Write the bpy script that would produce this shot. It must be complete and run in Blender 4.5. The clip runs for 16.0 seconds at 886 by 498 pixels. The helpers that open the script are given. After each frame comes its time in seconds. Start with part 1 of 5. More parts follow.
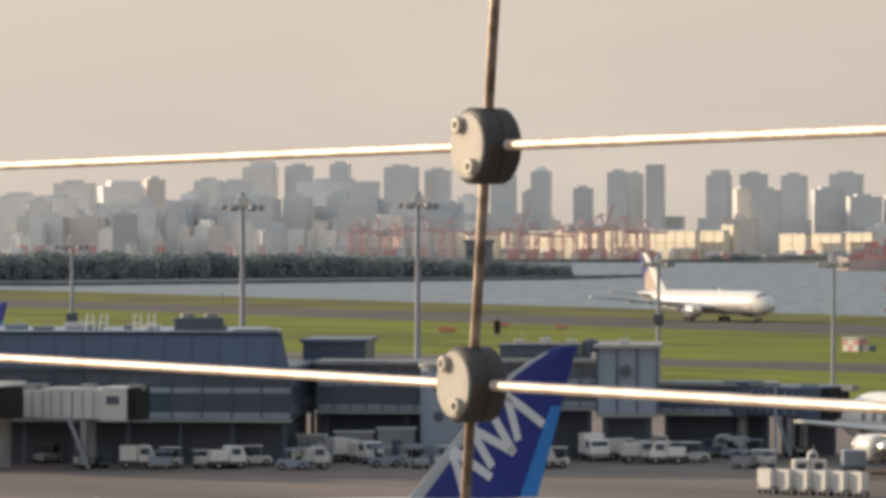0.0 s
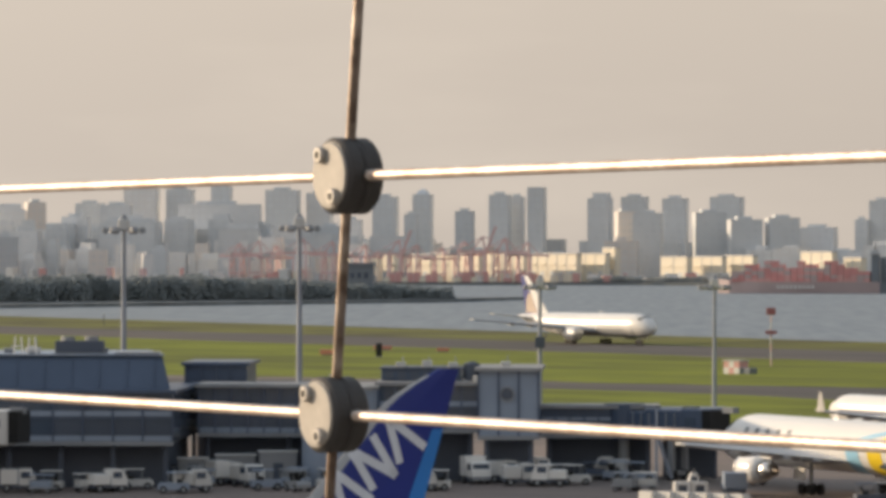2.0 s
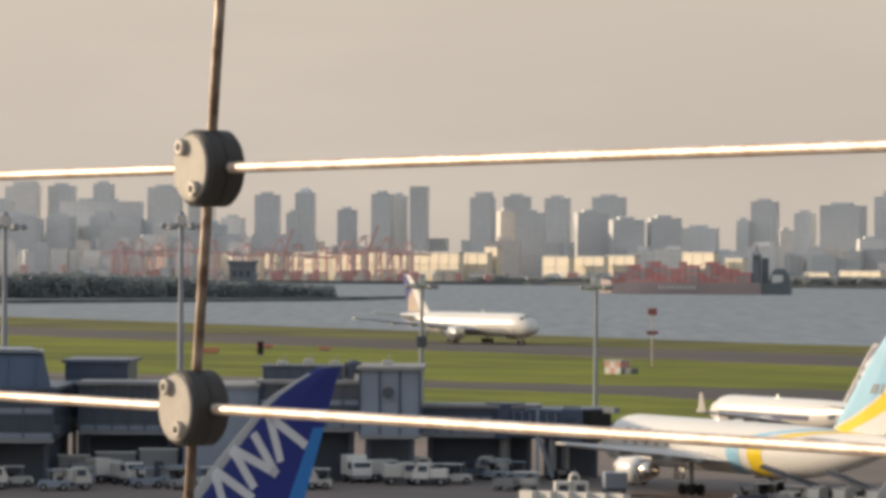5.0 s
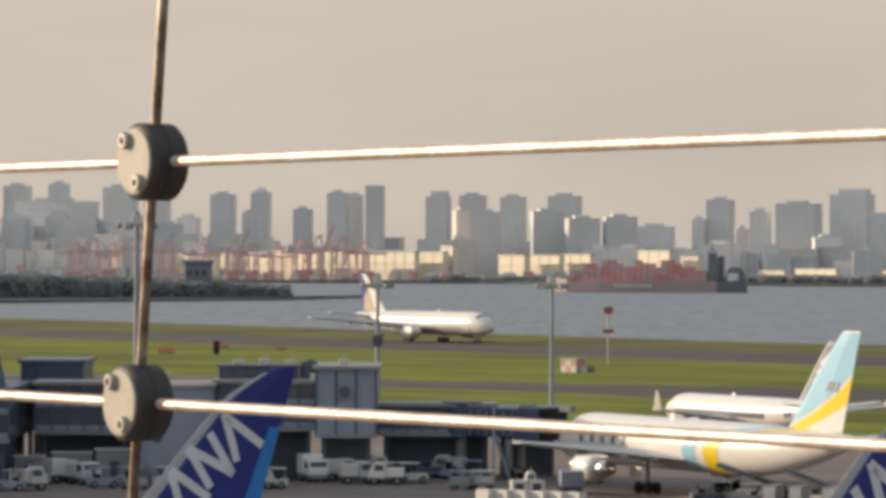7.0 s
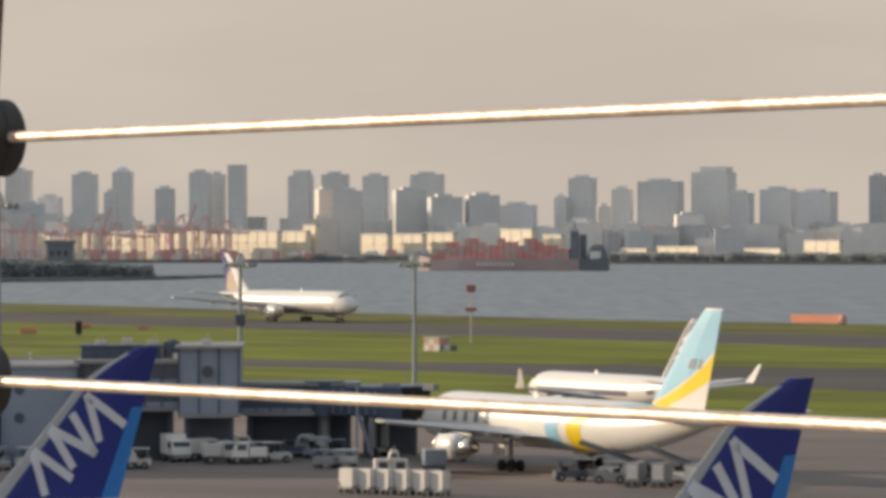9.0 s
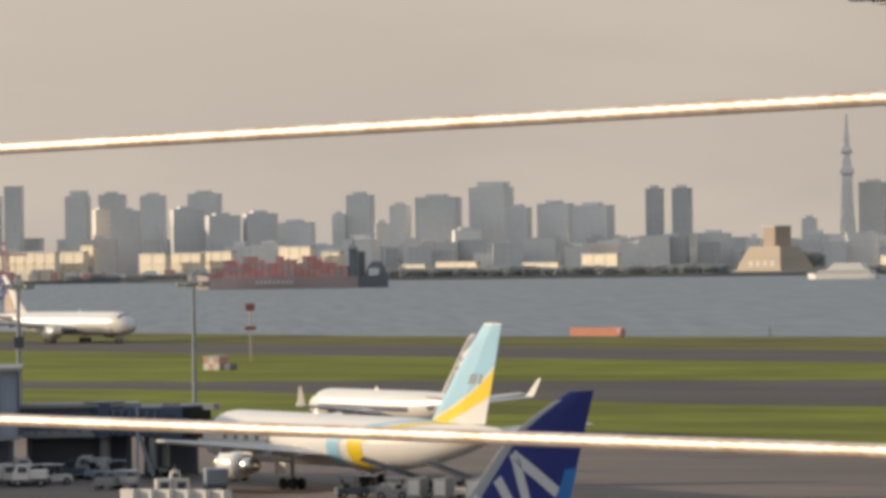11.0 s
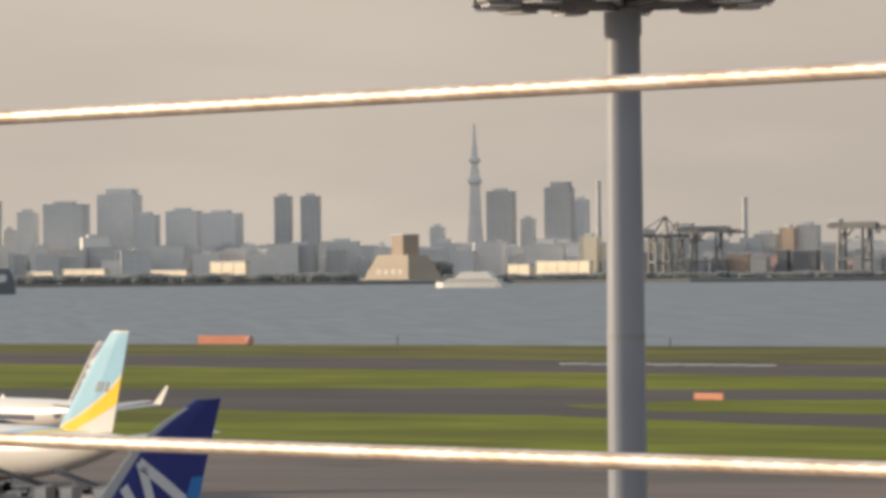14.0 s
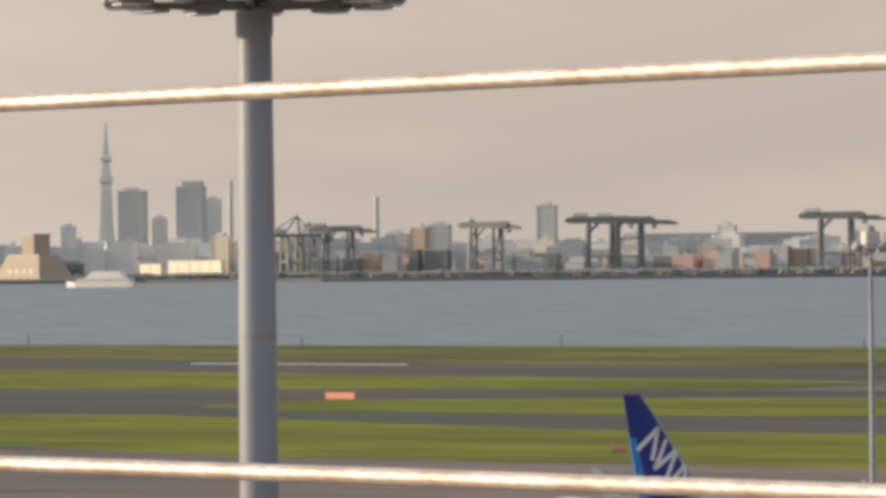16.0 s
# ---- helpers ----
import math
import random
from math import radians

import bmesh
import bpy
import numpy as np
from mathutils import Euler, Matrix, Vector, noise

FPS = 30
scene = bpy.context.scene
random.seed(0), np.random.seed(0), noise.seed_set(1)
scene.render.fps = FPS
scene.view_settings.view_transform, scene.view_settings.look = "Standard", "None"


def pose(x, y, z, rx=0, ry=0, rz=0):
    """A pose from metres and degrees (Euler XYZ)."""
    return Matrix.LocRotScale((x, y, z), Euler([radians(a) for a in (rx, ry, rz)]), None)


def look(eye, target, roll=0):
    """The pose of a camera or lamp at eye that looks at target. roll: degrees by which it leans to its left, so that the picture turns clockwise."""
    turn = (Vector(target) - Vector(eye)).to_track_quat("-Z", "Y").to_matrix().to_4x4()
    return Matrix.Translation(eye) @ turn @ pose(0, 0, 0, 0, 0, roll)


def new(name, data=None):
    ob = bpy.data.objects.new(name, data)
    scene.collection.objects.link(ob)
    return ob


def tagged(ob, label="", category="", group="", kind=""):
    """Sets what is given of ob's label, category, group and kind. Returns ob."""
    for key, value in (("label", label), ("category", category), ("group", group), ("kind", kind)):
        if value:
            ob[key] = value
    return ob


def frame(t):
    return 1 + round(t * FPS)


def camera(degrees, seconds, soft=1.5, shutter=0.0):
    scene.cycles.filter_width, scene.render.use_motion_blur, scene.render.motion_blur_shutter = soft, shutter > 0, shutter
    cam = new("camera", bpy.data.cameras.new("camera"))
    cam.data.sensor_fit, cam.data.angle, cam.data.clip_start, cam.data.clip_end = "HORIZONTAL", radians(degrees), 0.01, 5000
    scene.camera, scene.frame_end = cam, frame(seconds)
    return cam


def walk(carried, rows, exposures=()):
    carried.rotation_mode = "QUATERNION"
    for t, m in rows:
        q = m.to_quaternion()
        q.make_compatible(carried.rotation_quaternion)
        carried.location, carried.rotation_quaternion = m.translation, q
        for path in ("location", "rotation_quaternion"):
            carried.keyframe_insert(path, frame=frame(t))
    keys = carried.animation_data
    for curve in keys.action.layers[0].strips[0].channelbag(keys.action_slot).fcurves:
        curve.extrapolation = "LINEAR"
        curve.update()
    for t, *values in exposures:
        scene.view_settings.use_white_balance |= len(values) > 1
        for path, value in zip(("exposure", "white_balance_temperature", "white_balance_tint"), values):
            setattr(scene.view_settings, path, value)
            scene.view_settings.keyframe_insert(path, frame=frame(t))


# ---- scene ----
# second, bearing (degrees, clockwise from +y), lift, lean, eye
PATH = [
    (0, -3.809, -0.150, 0.06, (0.0000, 0.0000, 22.5000)),
    (0.5, -3.530, -0.069, -0.02, (0.0035, 0.0001, 22.5001)),
    (1, -3.118, 0.065, 0.03, (0.0069, 0.0001, 22.5028)),
    (1.5, -2.481, 0.231, 0.09, (0.0104, 0.0002, 22.5042)),
    (2, -2.201, 0.161, 0.04, (0.0098, 0.0000, 22.5036)),
    (2.5, -1.575, -0.020, 0.19, (0.0110, -0.0002, 22.5010)),
    (3, -1.449, 0.077, 0.10, (0.0145, -0.0003, 22.5024)),
    (3.5, -0.773, -0.085, -0.01, (0.0240, -0.0005, 22.5029)),
    (4, -0.635, 0.008, 0.27, (0.0200, 0.0019, 22.5024)),
    (4.2, -0.654, 0.086, 0.33, (0.0200, 0.0029, 22.5021)),
    (6.3, -0.440, 0.173, 0.27, (0.0202, 0.0130, 22.4993)),
    (6.5, -0.351, 0.063, 0.11, (0.0202, 0.0140, 22.4990)),
    (7, 0.000, 0.141, 0.22, (0.0252, 0.0164, 22.4983)),
    (7.5, 0.171, 0.104, 0.13, (0.0254, 0.0169, 22.4964)),
    (8, 0.716, 0.038, 0.28, (0.0275, 0.0174, 22.4958)),
    (8.5, 1.466, -0.041, 0.19, (0.0322, 0.0179, 22.4964)),
    (8.7, 1.583, -0.157, 0.11, (0.0340, 0.0190, 22.4964)),
    (10.8, 4.758, 0.090, -0.75, (0.0521, 0.0311, 22.4969)),
    (11, 4.879, 0.068, -0.85, (0.0538, 0.0323, 22.4971)),
    (11.5, 5.932, -0.080, -0.90, (0.0605, 0.0367, 22.4972)),
    (12, 6.630, 0.050, -0.85, (0.0671, 0.0411, 22.4968)),
    (12.5, 7.626, 0.112, -0.62, (0.0737, 0.0456, 22.4974)),
    (13, 8.564, 0.192, -0.60, (0.0772, 0.0479, 22.4984)),
    (13.5, 9.124, 0.196, -0.62, (0.0807, 0.0502, 22.4943)),
    (14, 9.926, 0.112, -0.62, (0.0899, 0.0564, 22.4935)),
    (14.5, 11.244, -0.096, -0.57, (0.0992, 0.0625, 22.4926)),
    (15, 12.447, 0.162, -0.47, (0.0983, 0.0619, 22.4993)),
    (15.5, 13.789, -0.058, -0.47, (0.0974, 0.0613, 22.4950)),
    (16, 14.927, 0.053, -0.60, (0.0965, 0.0607, 22.4966)),
]
cam = camera(12.0, 16.0, soft=4.0)
walk(cam, [(t, pose(*eye, 90 + lift, 0, -bearing) @ pose(0, 0, 0, 0, 0, lean)) for t, bearing, lift, lean, eye in PATH],
     exposures=[(0, 0.10), (2.5, 0.0), (7.5, -0.05), (11, -0.13), (13.5, -0.09), (16, 0.03)])

# ---- light ----
SUN_BEARING, SUN_LIFT = -66.0, 13.0
world = bpy.data.worlds.new("hazy_evening_sky")
scene.world = world
world.use_nodes = True
wn, wl = world.node_tree.nodes, world.node_tree.links
sky = wn.new("ShaderNodeTexSky")
sky.sky_type, sky.sun_disc = "NISHITA", False
sky.sun_elevation, sky.sun_rotation = radians(SUN_LIFT), radians(SUN_BEARING)
sky.dust_density, sky.air_density, sky.ozone_density = 6.0, 1.2, 1.0
way = wn.new("ShaderNodeTexCoord")
stretch = wn.new("ShaderNodeMapping")
stretch.inputs["Scale"].default_value = (2.2, 2.2, 9.0)
cloud = wn.new("ShaderNodeTexNoise")
cloud.inputs["Scale"].default_value, cloud.inputs["Detail"].default_value = 2.6, 5.0
puff = wn.new("ShaderNodeValToRGB")
puff.color_ramp.elements[0].position, puff.color_ramp.elements[0].color = 0.42, (0.0, 0.0, 0.0, 1)
puff.color_ramp.elements[1].position, puff.color_ramp.elements[1].color = 0.72, (1.0, 1.0, 1.0, 1)
rise = wn.new("ShaderNodeSeparateXYZ")
veil = wn.new("ShaderNodeValToRGB")
veil.color_ramp.elements[0].position, veil.color_ramp.elements[0].color = 0.0, (0.512, 0.447, 0.387, 1)
veil.color_ramp.elements[1].position, veil.color_ramp.elements[1].color = 0.12, (0.612, 0.530, 0.447, 1)
middle = veil.color_ramp.elements.new(0.34)
middle.color = (0.42, 0.48, 0.545, 1)
high = veil.color_ramp.elements.new(0.9)
high.color = (0.32, 0.42, 0.55, 1)
warm = wn.new("ShaderNodeMix")
warm.data_type, warm.blend_type = "RGBA", "MIX"
warm.inputs[7].default_value = (0.70, 0.612, 0.515, 1)
part_of = wn.new("ShaderNodeMath")
part_of.operation = "MULTIPLY"
part_of.inputs[1].default_value = 0.55
haze = wn.new("ShaderNodeMix")
haze.data_type = "RGBA"
haze.inputs[0].default_value = 0.9
dim = wn.new("ShaderNodeMix")
dim.data_type, dim.blend_type = "RGBA", "MULTIPLY"
dim.inputs[0].default_value = 1.0
dim.inputs[7].default_value = (0.1, 0.1, 0.1, 1)
ground_glow = wn["Background"]
wl.new(way.outputs["Generated"], stretch.inputs["Vector"])
wl.new(stretch.outputs["Vector"], cloud.inputs["Vector"])
wl.new(cloud.outputs["Fac"], puff.inputs["Fac"])
wl.new(way.outputs["Generated"], rise.inputs["Vector"])
wl.new(rise.outputs["Z"], veil.inputs["Fac"])
wl.new(puff.outputs["Color"], part_of.inputs[0])
wl.new(part_of.outputs[0], warm.inputs[0])
wl.new(veil.outputs["Color"], warm.inputs[6])
wl.new(sky.outputs["Color"], dim.inputs[6])
wl.new(dim.outputs[2], haze.inputs[6])
wl.new(warm.outputs[2], haze.inputs[7])
wl.new(haze.outputs[2], ground_glow.inputs["Color"])
ground_glow.inputs["Strength"].default_value = 1.22
# the veil is brighter towards the sun
side = wn.new("ShaderNodeVectorMath")
side.operation = "DOT_PRODUCT"
side.inputs[1].default_value = (-0.32, 0.06, 0.0)
lift_by = wn.new("ShaderNodeMath")
lift_by.inputs[1].default_value = 0.94
wl.new(side.outputs["Value"], lift_by.inputs[0])
glare = wn.new("ShaderNodeVectorMath")
glare.operation = "SCALE"
wl.new(way.outputs["Generated"], side.inputs[0])
wl.new(lift_by.outputs[0], glare.inputs["Scale"])
wl.new(haze.outputs[2], glare.inputs[0])
wl.new(glare.outputs["Vector"], ground_glow.inputs["Color"])
wl.new(ground_glow.outputs["Background"], wn["World Output"].inputs["Surface"])

sun = new("sun", bpy.data.lights.new("sun", "SUN"))
sun.data.energy, sun.data.angle, sun.data.color = 4.6, radians(1.0), (1.0, 0.78, 0.54)
sb, sl = radians(SUN_BEARING), radians(SUN_LIFT)
sun.matrix_world = look((math.sin(sb) * 900, math.cos(sb) * 900, 900 * math.tan(sl)), (0, 0, 0))


# ---- materials ----
def surface(name, colour, rough=0.7, metal=0.0, vary=0.12, grain=3.0, stain=0.15, bump=0.0, other=None, streak=None, gloss=0.5):
    """Two scales of noise over one base colour; other: a second colour that the large noise mixes in."""
    m = bpy.data.materials.new(name)
    m.use_nodes = True
    n, l = m.node_tree.nodes, m.node_tree.links
    bsdf = n["Principled BSDF"]
    bsdf.inputs["Roughness"].default_value, bsdf.inputs["Metallic"].default_value = rough, metal
    bsdf.inputs["Specular IOR Level"].default_value = gloss
    co = n.new("ShaderNodeTexCoord")
    fine, wide = n.new("ShaderNodeTexNoise"), n.new("ShaderNodeTexNoise")
    fine.inputs["Scale"].default_value, fine.inputs["Detail"].default_value = grain, 4
    wide.inputs["Scale"].default_value, wide.inputs["Detail"].default_value = grain * stain, 3
    where = co.outputs["Object"]
    if streak:
        # drawn out along one bearing of the plan
        lay = n.new("ShaderNodeMapping")
        lay.vector_type = "TEXTURE"
        lay.inputs["Rotation"].default_value, lay.inputs["Scale"].default_value = (0, 0, radians(streak)), (3.0, 1.0, 1.0)
        l.new(where, lay.inputs["Vector"])
        where = lay.outputs["Vector"]
    l.new(where, fine.inputs["Vector"])
    l.new(where, wide.inputs["Vector"])
    mix = n.new("ShaderNodeMix")
    mix.data_type = "RGBA"
    lo = tuple(c * (1 - vary) for c in colour)
    mix.inputs[6].default_value, mix.inputs[7].default_value = (*lo, 1), (*(min(1, c * (1 + vary)) for c in colour), 1)
    l.new(fine.outputs["Fac"], mix.inputs[0])
    over = n.new("ShaderNodeMix")
    over.data_type = "RGBA"
    over.inputs[7].default_value = (*(other or tuple(c * (1 - 1.5 * vary) for c in colour)), 1)
    ramp = n.new("ShaderNodeValToRGB")
    ramp.color_ramp.elements[0].position, ramp.color_ramp.elements[1].position = 0.42, 0.66
    l.new(wide.outputs["Fac"], ramp.inputs["Fac"])
    l.new(ramp.outputs["Color"], over.inputs[0])
    l.new(mix.outputs[2], over.inputs[6])
    l.new(over.outputs[2], bsdf.inputs["Base Color"])
    if bump:
        b = n.new("ShaderNodeBump")
        b.inputs["Strength"].default_value, b.inputs["Distance"].default_value = 0.6, bump
        l.new(fine.outputs["Fac"], b.inputs["Height"])
        l.new(b.outputs["Normal"], bsdf.inputs["Normal"])
    return m


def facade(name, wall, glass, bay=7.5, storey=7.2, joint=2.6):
    """A far front: storeys of window bands between spandrels and piers, in tones that carry the haze."""
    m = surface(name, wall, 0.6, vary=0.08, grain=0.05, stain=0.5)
    n, l = m.node_tree.nodes, m.node_tree.links
    bsdf = n["Principled BSDF"]
    paint = bsdf.inputs["Base Color"].links[0].from_socket
    co, sep, com, add = n.new("ShaderNodeTexCoord"), n.new("ShaderNodeSeparateXYZ"), n.new("ShaderNodeCombineXYZ"), n.new("ShaderNodeMath")
    brick = n.new("ShaderNodeTexBrick")
    brick.offset = 0.0
    for key, value in (("Scale", 1.0), ("Mortar Size", joint * 0.5), ("Brick Width", bay), ("Row Height", storey), ("Mortar Smooth", 0.3)):
        brick.inputs[key].default_value = value
    brick.inputs["Color1"].default_value = (*glass, 1)
    brick.inputs["Color2"].default_value = (*(min(1, c * 1.08) for c in glass), 1)
    l.new(co.outputs["Object"], sep.inputs[0])
    l.new(sep.outputs["X"], add.inputs[0])
    l.new(sep.outputs["Y"], add.inputs[1])
    l.new(add.outputs[0], com.inputs["X"])
    l.new(sep.outputs["Z"], com.inputs["Y"])
    l.new(com.outputs[0], brick.inputs["Vector"])
    l.new(paint, brick.inputs["Mortar"])
    l.new(brick.outputs["Color"], bsdf.inputs["Base Color"])
    return m


M = dict(
    apron=surface("worn_apron_concrete", (0.205, 0.158, 0.134), 0.85, grain=0.10, stain=0.3, vary=0.25, streak=-30, other=(0.112, 0.096, 0.086)),
    runway=surface("dark_asphalt", (0.052, 0.048, 0.044), 0.85, grain=0.09, stain=0.3, vary=0.4, streak=-40, other=(0.088, 0.072, 0.064)),
    grass=surface("mown_grass", (0.190, 0.216, 0.022), 0.95, gloss=0.18, grain=0.13, stain=0.28, vary=0.75, streak=-35, other=(0.112, 0.122, 0.022)),
    dry=surface("dry_verge_grass", (0.180, 0.178, 0.045), 0.95, gloss=0.15, grain=0.12, stain=0.4, vary=0.5, streak=-45, other=(0.085, 0.078, 0.045)),
    rock=surface("sea_wall_stone", (0.19, 0.205, 0.205), 0.9, grain=0.3, vary=0.3),
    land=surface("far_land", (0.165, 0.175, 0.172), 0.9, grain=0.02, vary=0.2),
    # haze over the water is mixed into both leaf colours, hence pale blue-grey
    leaf=surface("hazed_woodland", (0.285, 0.31, 0.31), 0.95, grain=0.05, vary=0.12, other=(0.25, 0.275, 0.275)),
    farleaf=surface("hazy_shore_trees", (0.35, 0.365, 0.355), 0.9, grain=0.05, vary=0.2, other=(0.30, 0.315, 0.305)),
    white=surface("white_aircraft_paint", (0.80, 0.78, 0.74), 0.28, grain=0.5, vary=0.03),
    navy=surface("deep_blue_tail_paint", (0.016, 0.034, 0.24), 0.3, grain=0.6, vary=0.08),
    slate=surface("slate_tail_paint", (0.15, 0.16, 0.23), 0.35, grain=0.6, vary=0.1),
    blue=surface("bright_blue_stripe", (0.03, 0.22, 0.62), 0.3, grain=0.6, vary=0.05),
    skyblue=surface("pale_blue_paint", (0.34, 0.62, 0.80), 0.3, grain=0.6, vary=0.05),
    yellow=surface("yellow_paint", (0.85, 0.62, 0.03), 0.3, grain=0.6, vary=0.05),
    letter=surface("white_emblem", (0.72, 0.74, 0.78), 0.35, grain=0.6, vary=0.03),
    wing=surface("grey_wing_paint", (0.42, 0.43, 0.44), 0.4, grain=0.5, vary=0.08),
    bare=surface("bare_aluminium", (0.72, 0.70, 0.66), 0.28, 0.9, grain=1.0, vary=0.05),
    hot=surface("burnt_exhaust_metal", (0.30, 0.25, 0.20), 0.4, 0.9, grain=1.0, vary=0.1),
    black=surface("black_rubber", (0.02, 0.02, 0.02), 0.8, grain=2.0),
    # dark paint; also the painted shade of the pier undercroft
    dark=surface("dark_paint_and_shade", (0.105, 0.122, 0.155), 0.8, grain=0.4),
    glass=surface("tinted_glazing", (0.085, 0.11, 0.15), 0.12, grain=0.3, vary=0.2),
    rooflead=surface("blue_grey_roof", (0.072, 0.104, 0.165), 0.4, grain=0.2, vary=0.22),
    panel=surface("pale_blue_cladding", (0.29, 0.345, 0.43), 0.5, grain=0.3, vary=0.14),
    offwhite=surface("off_white_paint", (0.62, 0.61, 0.58), 0.6, grain=0.6, vary=0.08),
    concrete=surface("pale_roof_sheet", (0.34, 0.34, 0.34), 0.7, grain=0.5, vary=0.2),
    grey=surface("grey_painted_steel", (0.30, 0.31, 0.32), 0.55, grain=0.8, vary=0.1),
    galv=surface("galvanised_steel", (0.325, 0.355, 0.41), 0.4, 0.0, grain=1.2, vary=0.14),
    steel=surface("stainless_strand", (0.80, 0.69, 0.60), 0.48, 0.45, grain=260, vary=0.22, other=(0.60, 0.46, 0.37)),
    pale_rust=surface("weathered_rust_panel", (0.44, 0.34, 0.29), 0.7, grain=0.1, vary=0.15),
    rust=surface("dull_brown_strand", (0.17, 0.125, 0.095), 0.4, 0.8, grain=300, vary=0.5, other=(0.44, 0.37, 0.31)),
    clamp=surface("black_rubber_housing", (0.060, 0.054, 0.050), 0.6, 0.0, grain=240, vary=0.16),
    plate=surface("grey_cast_alloy_plate", (0.40, 0.365, 0.32), 0.55, 0.0, grain=240, vary=0.16),
    bolt=surface("bright_bolt_steel", (0.46, 0.43, 0.39), 0.45, 0.3, grain=400, vary=0.15),
    orange=surface("orange_warning_paint", (0.74, 0.30, 0.19), 0.6, grain=0.6, vary=0.1),
    # ship and crane reds are paled to carry haze over the far water
    red=surface("hazed_red_paint", (0.74, 0.32, 0.29), 0.6, grain=0.3, vary=0.15),
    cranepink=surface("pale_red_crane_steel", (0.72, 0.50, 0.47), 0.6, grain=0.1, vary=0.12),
    redpale=surface("pale_red_steel", (0.74, 0.40, 0.36), 0.6, grain=0.1, vary=0.15),
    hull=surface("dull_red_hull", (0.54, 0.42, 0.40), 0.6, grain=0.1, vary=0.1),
    hulldark=surface("dark_grey_hull", (0.20, 0.22, 0.24), 0.6, grain=0.1, vary=0.1),
    cream=surface("cream_warehouse_wall", (0.88, 0.79, 0.63), 0.7, grain=0.03, vary=0.08),
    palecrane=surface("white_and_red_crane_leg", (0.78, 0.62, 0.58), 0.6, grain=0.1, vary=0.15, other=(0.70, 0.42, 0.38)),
    sandstone=surface("sandy_concrete", (0.60, 0.52, 0.42), 0.75, grain=0.04, vary=0.1),
    maroon=surface("dull_maroon_paint", (0.36, 0.13, 0.13), 0.6, grain=0.4, vary=0.15),
    # crane grey lightened for haze across the harbour
    crane=surface("grey_crane_steel", (0.24, 0.245, 0.25), 0.6, grain=0.1, vary=0.1),
    brown=surface("brown_cladding", (0.50, 0.40, 0.32), 0.7, grain=0.05, vary=0.1),
    deck=surface("deck_boards_grey", (0.25, 0.23, 0.2), 0.8, grain=5),
    lamp=surface("floodlight_glass", (0.75, 0.76, 0.78), 0.2, grain=2),
)
# distance haze is put into these wall and glass colours: pale, low in contrast
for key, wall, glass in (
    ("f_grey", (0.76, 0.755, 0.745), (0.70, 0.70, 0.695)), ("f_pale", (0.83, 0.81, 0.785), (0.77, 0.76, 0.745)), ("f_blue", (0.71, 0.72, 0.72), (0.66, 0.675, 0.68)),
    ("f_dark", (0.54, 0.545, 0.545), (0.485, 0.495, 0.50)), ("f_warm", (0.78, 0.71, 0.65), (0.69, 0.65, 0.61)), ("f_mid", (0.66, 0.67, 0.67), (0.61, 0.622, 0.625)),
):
    M[key] = facade("hazed_facade_" + key[2:], wall, glass)


def sea():
    m = bpy.data.materials.new("grey_bay_water")
    m.use_nodes = True
    n, l = m.node_tree.nodes, m.node_tree.links
    bsdf = n["Principled BSDF"]
    bsdf.inputs["Base Color"].default_value = (0.135, 0.165, 0.19, 1)
    bsdf.inputs["Roughness"].default_value = 0.55
    bsdf.inputs["Specular IOR Level"].default_value = 0.32
    co, mp, waves, b = n.new("ShaderNodeTexCoord"), n.new("ShaderNodeMapping"), n.new("ShaderNodeTexNoise"), n.new("ShaderNodeBump")
    mp.inputs["Scale"].default_value = (0.17, 0.012, 0.1)
    waves.inputs["Scale"].default_value, waves.inputs["Detail"].default_value = 1.0, 6
    b.inputs["Strength"].default_value, b.inputs["Distance"].default_value = 0.55, 1.2
    l.new(co.outputs["Object"], mp.inputs["Vector"])
    l.new(mp.outputs["Vector"], waves.inputs["Vector"])
    l.new(waves.outputs["Fac"], b.inputs["Height"])
    l.new(b.outputs["Normal"], bsdf.inputs["Normal"])
    hue = n.new("ShaderNodeMix")
    hue.data_type = "RGBA"
    hue.inputs[6].default_value, hue.inputs[7].default_value = (0.105, 0.138, 0.165, 1), (0.32, 0.35, 0.368, 1)
    l.new(waves.outputs["Fac"], hue.inputs[0])
    l.new(hue.outputs[2], bsdf.inputs["Base Color"])
    return m


M["sea"] = sea()


# ---- mesh helpers ----
def mesh_of(bm, name, material, smooth=False):
    me = bpy.data.meshes.new(name)
    bmesh.ops.recalc_face_normals(bm, faces=bm.faces)
    bm.to_mesh(me)
    bm.free()
    me.materials.append(material)
    if smooth:
        me.shade_smooth()
    return me


def part(name, bm, material, parent, label="", smooth=False, at=None):
    ob = new(name, mesh_of(bm, name, material, smooth))
    ob.parent = parent
    if at is not None:
        ob.matrix_basis = at
    return tagged(ob, label)


def thing(name, m, label, category, group="", kind=""):
    ob = new(name)
    ob.matrix_basis = m
    return tagged(ob, label, category, group, kind)


def solid(name, bm, material, label, category, kind="", group="", at=None, smooth=False):
    ob = new(name, mesh_of(bm, name, material, smooth))
    if at is not None:
        ob.matrix_basis = at
    return tagged(ob, label, category, group, kind)


